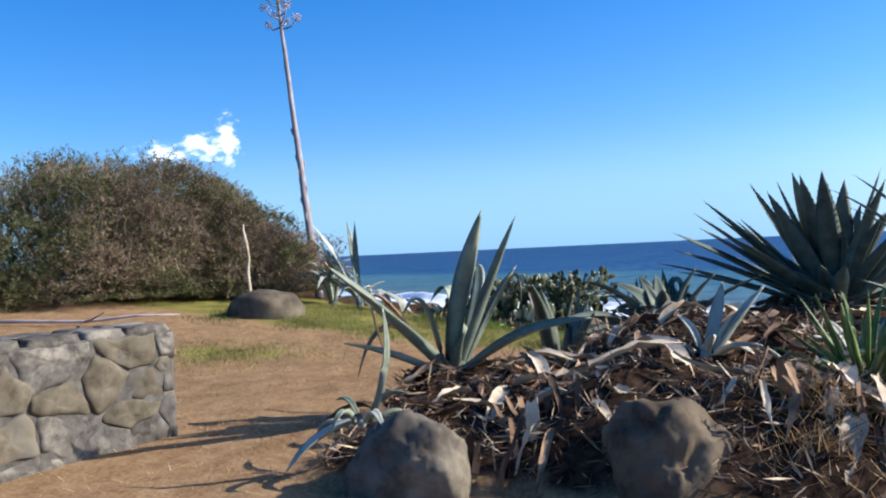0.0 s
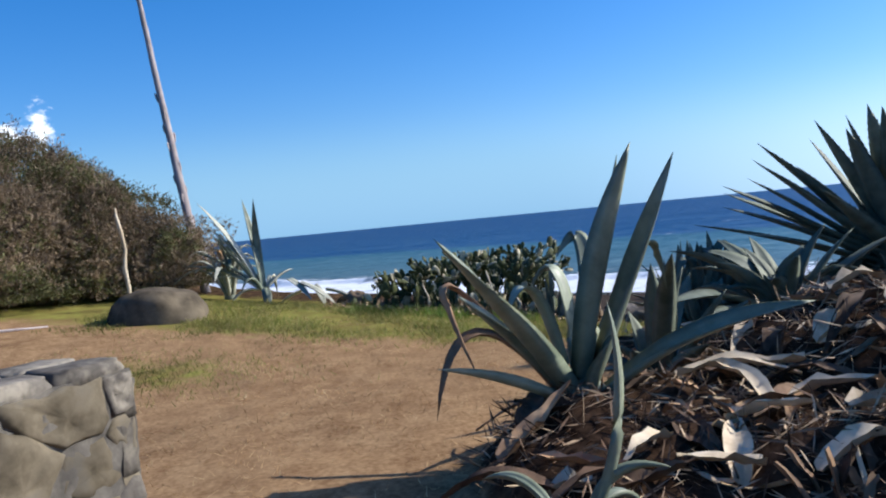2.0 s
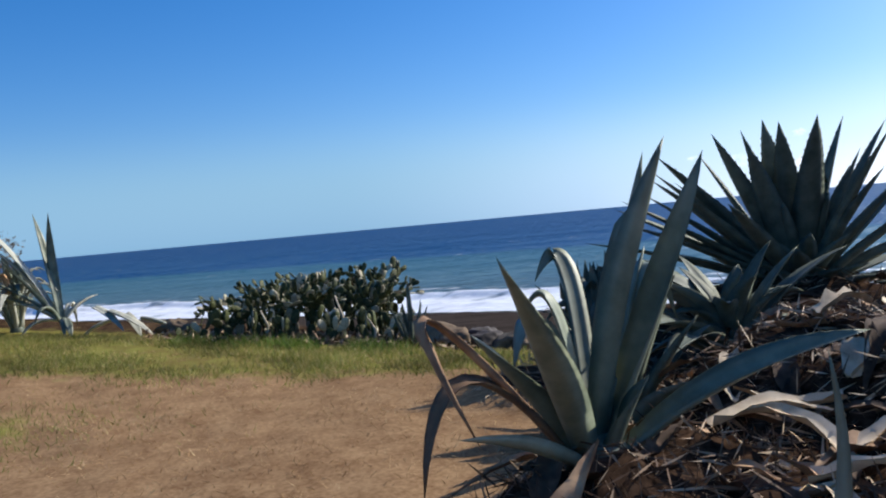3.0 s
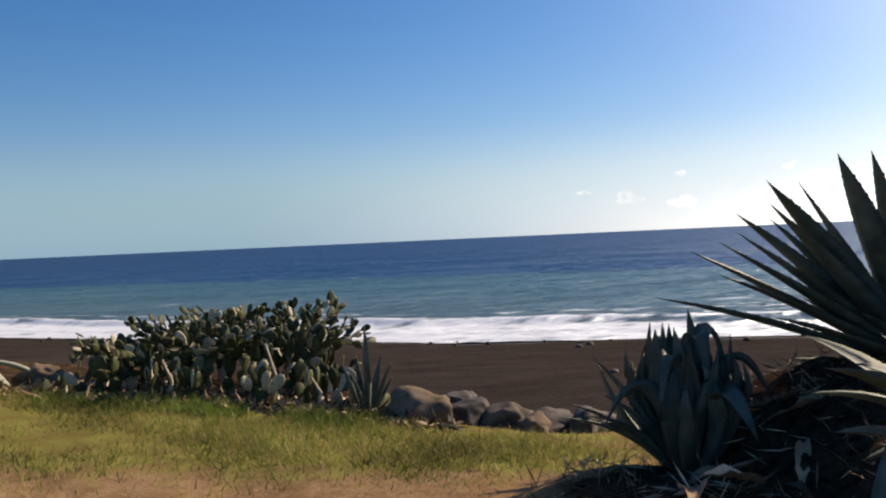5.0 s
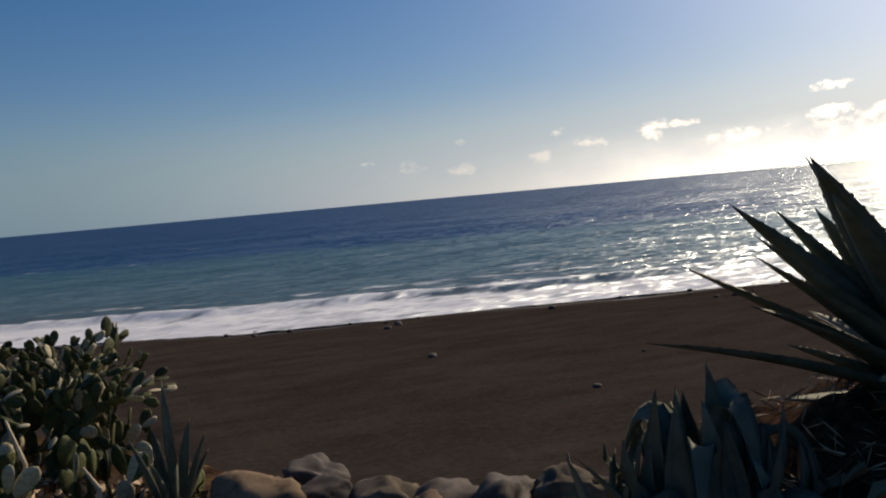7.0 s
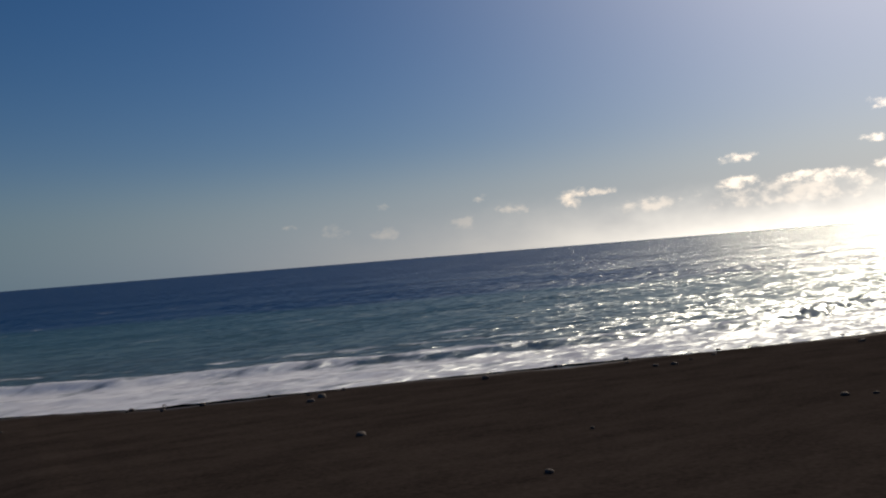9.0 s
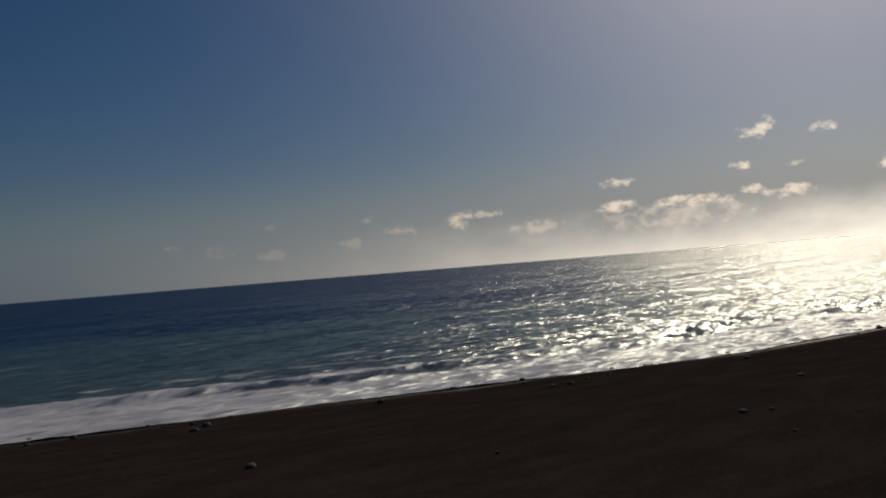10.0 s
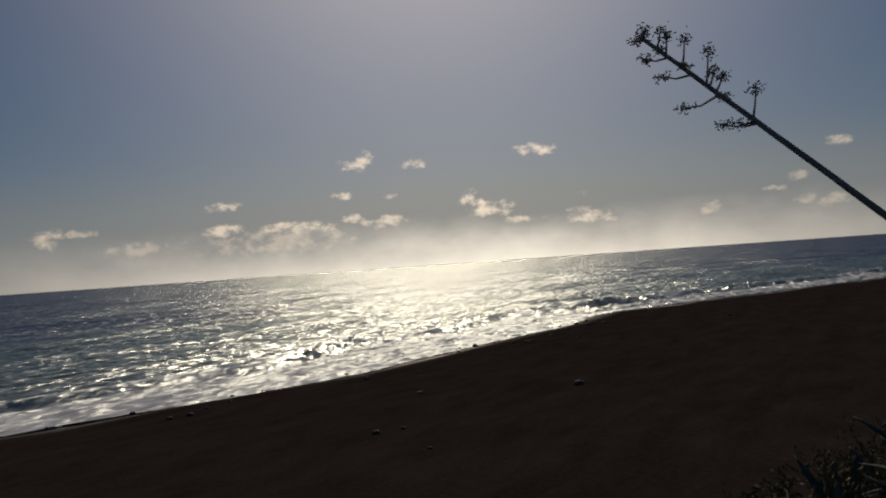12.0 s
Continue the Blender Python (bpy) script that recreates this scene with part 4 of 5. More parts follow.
def shrub(x, y, lobes, seed, dry, label, leaves=240000, twigs=600, green=None):
    """A dense wind-trimmed bush: lobes of small leaves over a tangle of bare twigs."""
    rng = random.Random(seed)
    z = ground_height(x, y, True)
    ob = tagged(empty("shrub", x, y, z), label, "shrub")
    total = sum(r ** 2 for *_, r, _ in lobes)

    # each lobe bears many rounded clumps
    clumps = []
    for lx, ly, r, h in lobes:
        for _ in range(int(9 * r * r) + 3):
            a, c = rng.uniform(0, 6.283), rng.uniform(0.0, 1)
            s = math.sqrt(1 - c * c)
            size = rng.uniform(0.3, 0.62) * (0.55 + 0.25 * r)
            clumps.append((Vector((lx + math.cos(a) * s * r * 0.86, ly + math.sin(a) * s * r * 0.86, c * h * 0.9)), size, 0.5 + 0.9 * noise.noise(Vector((lx + 3 * math.cos(a), ly + 3 * math.sin(a), 2 * c)) * 0.45 + Vector((seed, 0, 0)))))
    weights = list(np.cumsum([c[1] ** 2 for c in clumps]))

    def at_lobe():
        if rng.random() < 0.2:
            pick = rng.uniform(0, total)
            for lx, ly, r, h in lobes:
                pick -= r ** 2
                if pick <= 0:
                    break
            centre, wide, high, mark = Vector((lx, ly, 0)), r * 0.9, h * 0.9, rng.random()
        else:
            centre, wide, mark = clumps[min(len(clumps) - 1, int(np.searchsorted(weights, rng.uniform(0, weights[-1]))))]
            high = wide * 0.9
        if wanted[0] and (mark + rng.uniform(-0.1, 0.1) < dry) != (wanted[0] == 2):
            return at_lobe()
        a, c = rng.uniform(0, 6.283), rng.uniform(-0.35, 1)
        s = math.sqrt(max(0, 1 - c * c))
        out = Vector((math.cos(a) * s, math.sin(a) * s, c))
        k = 1 - abs(rng.gauss(0, 0.12))
        k *= 1 + 0.22 * noise.noise(out * 2.6 + centre)
        if rng.random() < 0.12:
            k *= rng.uniform(1.0, 1.2)
        p = centre + Vector((out.x * wide * k, out.y * wide * k, out.z * high * k))
        return Vector((p.x, p.y, max(0.08, p.z))), out

    spray = [0, None, None]
    wanted = [0]

    def at_spray():
        """Leaves sit along short feathery shoots that stand out of the crown."""
        if spray[0] == 0:
            p, out = at_lobe()
            d = (out + Vector((rng.gauss(0, 0.45), rng.gauss(0, 0.45), rng.gauss(0.15, 0.4)))).normalized()
            spray[:] = [16, p - d * 0.1, d * rng.uniform(0.12, 0.32)]
        spray[0] -= 1
        k = spray[0] / 15
        j = Vector((rng.gauss(0, 0.03), rng.gauss(0, 0.03), rng.gauss(0, 0.03)))
        p = spray[1] + spray[2] * k + j
        return Vector((p.x, p.y, max(0.04, p.z))), spray[2].normalized() * 1.3

    for name, share, m, size in (("crown", 1 - dry, green or M_SHRUB, 0.066), ("dry_crown", dry, M_SHRUB_DRY, 0.066)):
        wanted[0] = 2 if name == "dry_crown" else 1
        v, f = leaf_cloud(int(leaves * share), at_spray, size, rng, 0.1, 0.62)
        wanted[0] = 0
        mesh_object(name, v, f, m, ob, smooth=False)
    verts, faces = [], []
    for _ in range(twigs):
        p, out = at_lobe()
        root = Vector((p.x * 0.75, p.y * 0.75, p.z * rng.uniform(0.2, 0.6)))
        end = root.lerp(p, rng.uniform(0.8, 1.08))
        mid = root.lerp(end, 0.5) + Vector((rng.gauss(0, 0.12), rng.gauss(0, 0.12), rng.gauss(0.05, 0.1)))
        s = (end - root).orthogonal().normalized()
        n = (end - root).normalized().cross(s)
        k = len(verts)
        for q, r in ((root, 0.022), (mid, 0.014), (end, 0.005)):
            verts += [q + s * r, q - s * r * 0.5 + n * r, q - s * r * 0.5 - n * r]
        for b in (k, k + 3):
            for i in range(3):
                faces.append((b + i, b + (i + 1) % 3, b + 3 + (i + 1) % 3, b + 3 + i))
    tagged(mesh_object("twig_tangle", verts, faces, M_TWIG, ob, smooth=False), kind="stuff")
    return ob


def plant_all():
    # the great dark agave
    rosette("agave", 3.38, 24.7, 0.5, 54, 1.8, 0.24, "large dark blue-green agave with thorned stiff leaves", 11, lean=(14, 92), arch=0.03, teeth=True, short=(60, 300, 0.62),
            tall=[((2.37, 24.33, 2.34), 0.31, 0.03), ((1.89, 24.99, 1.93), 0.3, 0.05), ((1.76, 24.3, 2.15), 0.32, 0.04), ((1.04, 24.75, 1.30), 0.17, 0.12), ((2.44, 24.95, 2.17), 0.3, 0.03), ((2.71, 24.4, 2.36), 0.3, 0.02),
                  ((1.35, 24.33, 1.48), 0.24, 0.1), ((1.35, 24.29, 1.72), 0.28, 0.06), ((3.0, 24.12, 2.39), 0.3, 0.02), ((3.25, 23.8, 2.4), 0.32, 0.02), ((2.13, 24.9, 1.88), 0.26, 0.04),
                  ((1.65, 24.1, 1.98), 0.27, 0.04), ((1.43, 24.9, 1.64), 0.27, 0.06), ((1.67, 24.6, 1.78), 0.27, 0.05), ((2.22, 24.7, 1.87), 0.24, 0.04), ((2.91, 24.3, 2.44), 0.3, 0.02), ((2.6, 24.0, 2.19), 0.28, 0.03),
                  ((3.53, 24.3, 2.3), 0.3, 0.02), ((1.45, 23.75, 1.2), 0.2, 0.1), ((3.95, 23.7, 2.25), 0.3, 0.03), ((2.2, 23.6, 1.6), 0.26, 0.06), ((4.3, 24.4, 2.35), 0.3, 0.03)])
    plant_front_agave()
    # the lower agave towards the beach, its leaves drooping
    vase_agave(1.12, 24.45, -0.02)
    rosette("agave", 1.5, 22.0, ground_height(1.5, 22.0), 18, 0.8, 0.18, "dark green agave with long arching leaves on the heap", 29, lean=(20, 80), arch=0.2, droop=0.3,
            tall=[((0.5, 21.3, 0.8), 0.24, 0.3), ((0.7, 21.1, 0.62), 0.22, 0.3), ((0.6, 22.0, 1.18), 0.26, 0.3), ((0.9, 22.2, 1.15), 0.25, 0.34), ((0.92, 21.95, 1.0), 0.24, 0.34), ((1.35, 22.6, 1.22), 0.19, 0.2), ((1.0, 21.8, 0.84), 0.17, 0.3), ((1.1, 22.9, 1.2), 0.18, 0.25), ((0.75, 22.4, 0.98), 0.17, 0.38), ((1.6, 21.9, 1.1), 0.18, 0.2), ((2.1, 22.0, 1.25), 0.18, 0.12), ((2.6, 22.2, 1.2), 0.18, 0.2)])
    # agaves on the heap behind the broken one
    rosette("agave", 0.42, 21.35, ground_height(0.42, 21.35), 20, 1.05, 0.19, "grey-green agave on a heap of dead leaves", 31, lean=(10, 85), arch=0.08, droop=0.15, short=(90, 250, 0.62),
            tall=[((0.52, 20.15, 1.28), 0.17, 0.22)])
    rosette("agave", 2.17, 19.6, ground_height(2.17, 19.6) + 0.02, 7, 0.4, 0.09, "half-dead pale agave on a heap of dead leaves", 37, M_AGAVE_PALE, lean=(35, 88), droop=0.2,
            tall=[((2.65, 19.7, 1.22), 0.2, 0.02), ((2.86, 19.2, 0.56), 0.05, 0.3), ((2.3, 20.0, 1.25), 0.12, 0.0)])
    rosette("agave", -0.1, 17.78, 0.36, 5, 0.42, 0.055, "small grey agave with thin curling leaves", 41, (M_AGAVE_GREY, M_AGAVE_PALE), lean=(60, 110), arch=0.08, droop=0.5,
            tall=[((0.12, 17.75, 1.27), 0.07, -0.16), ((-0.5, 17.35, 0.1), 0.09, 0.12), ((0.28, 17.4, 0.42), 0.06, 0.2)])
    rosette("agave", 4.7, 22.6, ground_height(4.7, 22.6), 30, 1.7, 0.17, "dark agave with arching leaves among dead leaves", 43, lean=(10, 85), arch=0.1, droop=0.2,
            tall=[((3.25, 22.3, 2.1), 0.1, 0.45), ((3.5, 22.5, 2.25), 0.12, 0.4), ((3.4, 22.2, 1.9), 0.09, 0.45), ((3.9, 22.3, 2.35), 0.12, 0.2)])
    rosette("agave", 3.35, 20.6, ground_height(3.35, 20.6), 8, 0.5, 0.08, "small bleached agave catching the sun", 45, M_AGAVE_PALE, lean=(30, 88), droop=0.2,
            tall=[((4.0, 20.8, 1.2), 0.17, 0.05), ((3.9, 20.4, 0.85), 0.12, 0.1)])
    rosette("yucca", 3.3, 18.95, ground_height(3.3, 18.95) - 0.05, 44, 0.68, 0.045, "spiky green yucca-like plant in dry straw", 47, M_YUCCA, lean=(10, 88), arch=0.03)
    rosette("agave", -8.3, 20.9, 0.1, 14, 0.75, 0.09, "small agave behind the stone wall", 53, lean=(10, 80), arch=0.05)
    # the pale agave at the far end of the lawn
    gz = ground_height(-6.95, 30.6)
    rosette("agave", -6.95, 30.6, gz + 0.2, 4, 0.7, 0.12, "bleached half-dead agave at the edge of the lawn", 59, lean=(50, 100), arch=0.25, droop=0.6, material=(M_AGAVE_GREY, M_AGAVE_PALE, M_AGAVE_GREY), spread=(60, 300),
            tall=[((-7.1, 30.8, 2.47), 0.17, -0.24), ((-7.5, 31.1, 2.49), 0.16, 0.16), ((-8.35, 30.7, 2.52), 0.2, 0.2), ((-8.2, 30.5, 2.1), 0.17, 0.22), ((-8.5, 30.6, 1.5), 0.15, 0.2), ((-7.8, 30.3, 1.66), 0.17, 0.1), ((-8.0, 30.4, 1.9), 0.18, 0.06),
                  ((-7.52, 30.1, 0.3), 0.13, 0.3), ((-6.6, 30.0, 0.2), 0.13, 0.35), ((-6.75, 30.1, 0.2), 0.1, 0.4), ((-8.6, 30.3, 1.2), 0.12, 0.3), ((-7.9, 30.2, 0.9), 0.1, 0.3)])
    for k, (x, y, turn, ln) in enumerate(((-6.3, 30.3, -40, 0.9), (-6.0, 30.1, -25, 1.0), (-5.8, 30.35, -55, 0.8), (-5.5, 30.2, 10, 0.7), (-6.1, 30.5, 200, 0.6))):
        way = Vector((math.cos(radians(turn)), math.sin(radians(turn)), -0.35)).normalized()
        z = ground_height(x, y) + 0.5 - 0.06 * k
        ob = tagged(empty("fallen_leaf", x, y, z), "bleached agave leaf fallen over on the grass", "dead leaf")
        part("blade", blade_mesh((0, 0, 0), way * ln + Vector((0, 0, -0.12)), 0.16, 0.1, 0, 0.5), M_AGAVE_PALE, ob)
    fountain("agave", -7.9, 30.95, ground_height(-7.9, 30.95), 26, 1.4, 0.13, "dying agave with grey hanging leaves against the shrub", 60, (M_AGAVE_GREY, M_AGAVE_PALE, M_AGAVE_PALE, M_DRY))
    # dark clump below the bank where the walk ends
    for k, (x, y, n, ln, w) in enumerate(((6.2, 25.85, 20, 0.95, 0.15), (5.3, 26.55, 16, 0.85, 0.13), (9.0, 25.6, 20, 1.3, 0.17), (7.3, 25.2, 18, 1.0, 0.15), (8.2, 26.7, 18, 0.9, 0.13), (10.2, 26.6, 20, 1.1, 0.15), (11.6, 26.2, 18, 1.0, 0.14), (9.5, 27.4, 16, 0.8, 0.11))):
        rosette("agave", x, y, ground_height(x, y), n, ln, w, "dark agave on the bank above the beach", 61 + k, lean=(15, 92), droop=0.3)
    flower_stalk((-9.5, 33.0, 0.3), (-12.45, 36.1, 10.2), 0.125, "tall weathered agave flower stalk, bare but for its top", M_BARK, 3, (-0.02, 0.0), 12, 0.6, 0.12)
    flower_stalk((10.65, 23.75, -0.15), (10.5, 28.55, 4.47), 0.055, "dark leaning agave flower stalk with seed tufts", M_STALK_DARK, 5, (0.0, 0.0), 0, 0.38, 0.27,
                 [(0.02, (0.05, -0.12, 1), 0.12), (0.03, (-0.44, 0.9, -0.12), 0.14), (0.1, (0.2, 0.5, 0.6), 0.16), (0.22, (0.0, -0.3, 1), 0.2), (0.36, (0.1, -0.1, 1), 0.24), (0.4, (-0.44, 0.9, -0.12), 0.3), (0.3, (0.8, 0.3, 0.3), 0.22), (0.62, (0.1, -0.12, 1), 0.32), (0.76, (-0.44, 0.9, -0.1), 0.36), (0.72, (-0.8, 0.1, 0.2), 0.2), (0.98, (0.0, -0.12, 1), 0.37), (1.02, (0.3, -0.35, 1), 0.2), (1.12, (0.1, -0.5, 1), 0.2), (1.17, (-0.44, 0.9, -0.42), 0.46), (1.3, (0.9, 0.3, 0.3), 0.25), (1.66, (0.0, -0.18, 1), 0.33), (1.7, (-0.44, 0.9, -0.15), 0.4), (1.74, (-0.7, 0.6, -0.1), 0.3)], 0)
    # prickly pears
    rng = random.Random(77)
    spots = [(-4.0, 30.6, 0.6), (-3.5, 31.5, 0.9), (-3.0, 31.2, 0.98), (-2.62, 31.5, 1.08), (-2.2, 31.0, 0.95), (-1.65, 30.85, 1.12), (-1.55, 31.4, 0.6), (-1.05, 30.2, 0.42),
             (-3.6, 30.0, 0.65), (-3.0, 29.9, 0.8), (-2.4, 29.8, 0.8), (-1.9, 29.7, 0.82), (-1.4, 29.5, 0.8), (-1.25, 29.25, 0.3), (-4.5, 29.5, 0.2), (-4.1, 29.4, 0.32),
             (-3.4, 29.2, 0.42), (-2.8, 29.0, 0.4), (-2.3, 28.8, 0.42), (-1.8, 28.55, 0.4), (-1.3, 28.4, 0.36), (-0.62, 28.6, 0.1)]
    for k, (x, y, h) in enumerate(spots):
        prickly_pear(x, y, h, 100 + k)
    # a spike of a young agave among them
    rosette("agave", -0.93, 28.19, ground_height(-0.93, 28.19), 9, 0.7, 0.07, "narrow upright agave among prickly pears", 83, lean=(3, 30), arch=0.0, tall=[((-0.93, 28.15, 0.91), 0.08, 0.0)])
    for k, (x, y, top) in enumerate(((-2.0, 28.6, 0.7), (-3.2, 28.9, 0.55), (-1.5, 28.1, 0.35))):
        z = ground_height(x, y)
        ob = tagged(empty("dead_reed", x, y, z), "dry bleached reed standing in the prickly pears", "dead reed")
        part("stem", tube([(0, 0, -0.05), (0.05, 0, (top - z) * 0.5), (-0.05, 0.02, top - z)], [0.025, 0.02, 0.012], 6), M_STRAW, ob)
    # boulders
    boulder(0.41, 17.5, 0.0, 0.43, 0.45, 0.55, M_ROCK, "large grey pitted lava boulder below the heap", 1, 20, 0.2, sub=5, fine=1.5, facets=7)
    boulder(2.07, 17.72, 0.02, 0.44, 0.42, 0.58, M_ROCK_PALE, "large grey and tan lava boulder below the heap", 2, -15, 0.32, sub=5, fine=2.2, facets=9)
    boulder(-7.55, 27.5, 0.36, 0.8, 0.7, 0.62, M_ROCK_BROWN, "rounded grey boulder at the edge of the lawn", 3, 10, 0.14)
    for k, (x, y, s, m) in enumerate(((-0.42, 27.45, 0.33, M_ROCK_TAN), (-0.62, 27.7, 0.22, M_ROCK_TAN), (0.16, 28.1, 0.36, M_ROCK_DARK), (0.08, 27.45, 0.27, M_ROCK_DARK), (0.42, 27.2, 0.25, M_ROCK), (0.78, 26.95, 0.33, M_ROCK_DARK), (1.2, 26.7, 0.3, M_ROCK_DARK), (0.6, 26.75, 0.16, M_ROCK_TAN), (1.7, 26.5, 0.26, M_ROCK), (-4.95, 30.4, 0.3, M_ROCK_TAN))):
        boulder(x, y, ground_height(x, y) + s * 0.12, s * 1.25, s * 0.95, s * 0.85, m, "weathered boulder along the edge of the bank", 10 + k, 37 * k, 0.45, sub=4, fine=3.0, facets=8)
    # the bushes
    shrub(-11.6, 31.2, [(0, 0, 2.1, 2.75), (-1.5, 1.2, 2.2, 3.3), (1.3, 0.4, 1.4, 1.95), (2.4, 0.3, 0.9, 1.25), (-0.6, -1.4, 1.4, 1.7), (-1.3, -0.5, 2.1, 2.9), (0.7, 0.3, 1.7, 2.4), (1.9, 0.3, 1.1, 1.55), (2.2, 1.5, 0.75, 1.5)], 5, 0.62, "dense olive and brown coastal shrub, partly dry")
    shrub(-13.6, 27.8, [(0, 0, 2.5, 3.3), (-2.0, 1.8, 2.6, 3.8), (1.4, 1.8, 2.0, 3.2), (1.3, -0.6, 1.4, 1.8), (0.2, 3.2, 2.3, 3.75), (1.2, 3.4, 1.9, 3.4), (0.5, 0.9, 2.4, 3.55), (1.0, 2.2, 2.2, 3.6), (1.6, 0.2, 1.9, 3.0)], 6, 0.4, "dense olive and brown coastal shrub with bare twigs")
    shrub(-15.6, 24.0, [(0, 0, 2.8, 3.6), (-1.5, -2.2, 2.6, 3.8), (1.2, 1.6, 2.0, 2.6)], 7, 0.3, "dense dark green coastal shrub", 130000)
    for k, (x, y, r, h) in enumerate(((7.9, 26.5, 1.1, 0.5), (9.8, 26.9, 1.2, 0.6), (11.6, 26.2, 1.3, 0.7), (13.6, 25.6, 1.5, 0.8), (6.3, 26.6, 0.9, 0.4))):
        shrub(x, y, [(0, 0, r, h), (r * 0.6, -0.5, r * 0.8, h * 1.1), (-r * 0.6, 0.4, r * 0.8, h * 0.7)], 90 + k, 0.05, "low dark scrub on the bank above the beach", 6000, 120, M_SCRUB)
    ob = tagged(empty("dead_post", -9.0, 28.9, ground_height(-9.0, 28.9)), "bleached dead stalk standing before the shrub", "dead stalk")
    part("stem", tube([(0.04, 0, -0.1), (0.05, 0.02, 0.4), (0.0, 0.02, 0.8), (0.05, 0.03, 1.15), (0.01, 0, 1.5), (-0.05, 0, 1.78), (-0.06, 0.02, 1.95)], [0.05, 0.038, 0.045, 0.03, 0.042, 0.03, 0.012], 7), M_STRAW, ob)
    z = ground_height(-9.5, 24.8)
    ob = tagged(empty("driftwood_branch", -9.6, 24.6, z), "bare pale branch lying before the shrub", "branch")
    part("stem", tube([(-2.4, -0.8, 0.2), (-1.2, -0.25, 0.15), (-0.2, 0.1, 0.10), (0.8, 0.35, 0.18), (1.5, 0.8, 0.16)], [0.035, 0.035, 0.03, 0.025, 0.012], 7), M_BARK, ob)
    part("side_branch", tube([(-0.2, 0.1, 0.10), (0.4, -0.3, 0.18), (0.9, -0.5, 0.32)], [0.024, 0.018, 0.008], 6), M_BARK, ob)


plant_all()


# ---- the rubble wall ----
def build_wall():
    rng = random.Random(9)
    end, back = Vector((-2.36, 18.45, 0)), Vector((-3.35, 13.6, 0))
    run = (back - end).normalized()
    out = Vector((-run.y, run.x, 0))
    if out.x < 0:
        out = -out
    wall = tagged(empty("stone_wall", end.x, end.y, -0.05), "low rubble wall of grey lava stone and mortar", "wall")
    length, height, depth = (back - end).length, 1.12, 0.6
    verts = [run * a + out * b + Vector((0, 0, c)) for a, b, c in ((0.004, -0.004, 0), (length, -0.004, 0), (length, -depth, 0), (0.04, -depth, 0), (0.004, -0.004, height - 0.05), (length, -0.004, height - 0.05), (length, -depth, height - 0.05), (0.04, -depth, height - 0.05))]
    mesh_object("mortar_core", verts, [(0, 1, 5, 4), (1, 2, 6, 5), (2, 3, 7, 6), (3, 0, 4, 7), (4, 5, 6, 7)], M_MORTAR, wall, smooth=False)

    def stone(shape, w_axis, o_axis):
        """One rubble stone: an uneven polygon with a chipped rim and a rough, nearly flat face."""
        cu, cv = sum(p[0] for p in shape) / len(shape), sum(p[1] for p in shape) / len(shape)
        ring = []
        for k, (a, b) in enumerate(shape):
            c, d = shape[(k + 1) % len(shape)]
            m = max(1, int(math.hypot(c - a, d - b) / 0.055))
            for q in range(m):
                f = q / m
                ring.append((a + (c - a) * f - cu, b + (d - b) * f - cv))
        n = len(ring)
        tip, slope_u, slope_v = rng.uniform(-0.012, 0.02), rng.uniform(-0.06, 0.06), rng.uniform(-0.06, 0.06)
        verts, faces = [], []
        for scale, push in ((0.98, -0.12), (0.98, -0.03), (0.95, -0.006), (0.84, 0.006), (0.6, 0.010), (0.3, 0.012)):
            for a, b in ring:
                j = noise.noise(Vector(((cu + a) * 6, (cv + b) * 6, 4))) * 0.26 * scale
                a, b = a * (scale + j), b * (scale + j)
                p = Vector(((cu + a) * 6, (cv + b) * 6, 1))
                d = push + tip + slope_u * a + slope_v * b + 0.03 * noise.noise(p) + 0.02 * noise.noise(p * 2.7) + 0.008 * noise.noise(p * 7)
                verts.append(w_axis * (cu + a) + Vector((0, 0, cv + b)) + o_axis * d)
        for r in range(5):
            for k in range(n):
                j = (k + 1) % n
                faces.append((r * n + k, r * n + j, (r + 1) * n + j, (r + 1) * n + k))
        verts.append(w_axis * cu + Vector((0, 0, cv)) + o_axis * (tip + 0.012))
        faces += [(5 * n + k, 5 * n + (k + 1) % n, 6 * n) for k in range(n)]
        mesh_object("stone", verts, faces, rng.choice((M_STONE, M_STONE, M_STONE_TAN)), wall)

    def rubble(total, high, size):
        """Cells round jittered seeds, cut out of the face by the lines halfway between them."""
        seeds = []
        rows = 4
        for r in range(rows):
            u = rng.uniform(-0.3, 0.0) * size
            while u < total + size:
                seeds.append((u, (r + 0.5 + rng.uniform(-0.32, 0.32)) * high / rows))
                u += size * rng.uniform(0.55, 1.4)
        cells = []
        for su, sv in seeds:
            poly = [(0, 0), (total, 0), (total, high), (0, high)]
            for ou, ov in seeds:
                if (ou, ov) == (su, sv) or not poly:
                    continue
                mu, mv, nu, nv = (su + ou) / 2, (sv + ov) / 2, (ou - su), (ov - sv) * 1.9
                kept = []
                for k in range(len(poly)):
                    a, b = poly[k], poly[(k + 1) % len(poly)]
                    da = (a[0] - mu) * nu + (a[1] - mv) * nv
                    db = (b[0] - mu) * nu + (b[1] - mv) * nv
                    if da <= 0:
                        kept.append(a)
                    if da * db < 0:
                        f = da / (da - db)
                        kept.append((a[0] + (b[0] - a[0]) * f, a[1] + (b[1] - a[1]) * f))
                poly = kept
            if len(poly) > 2:
                wide = max(p[0] for p in poly) - min(p[0] for p in poly)
                if wide > 0.06:
                    cells.append(poly)
        return cells

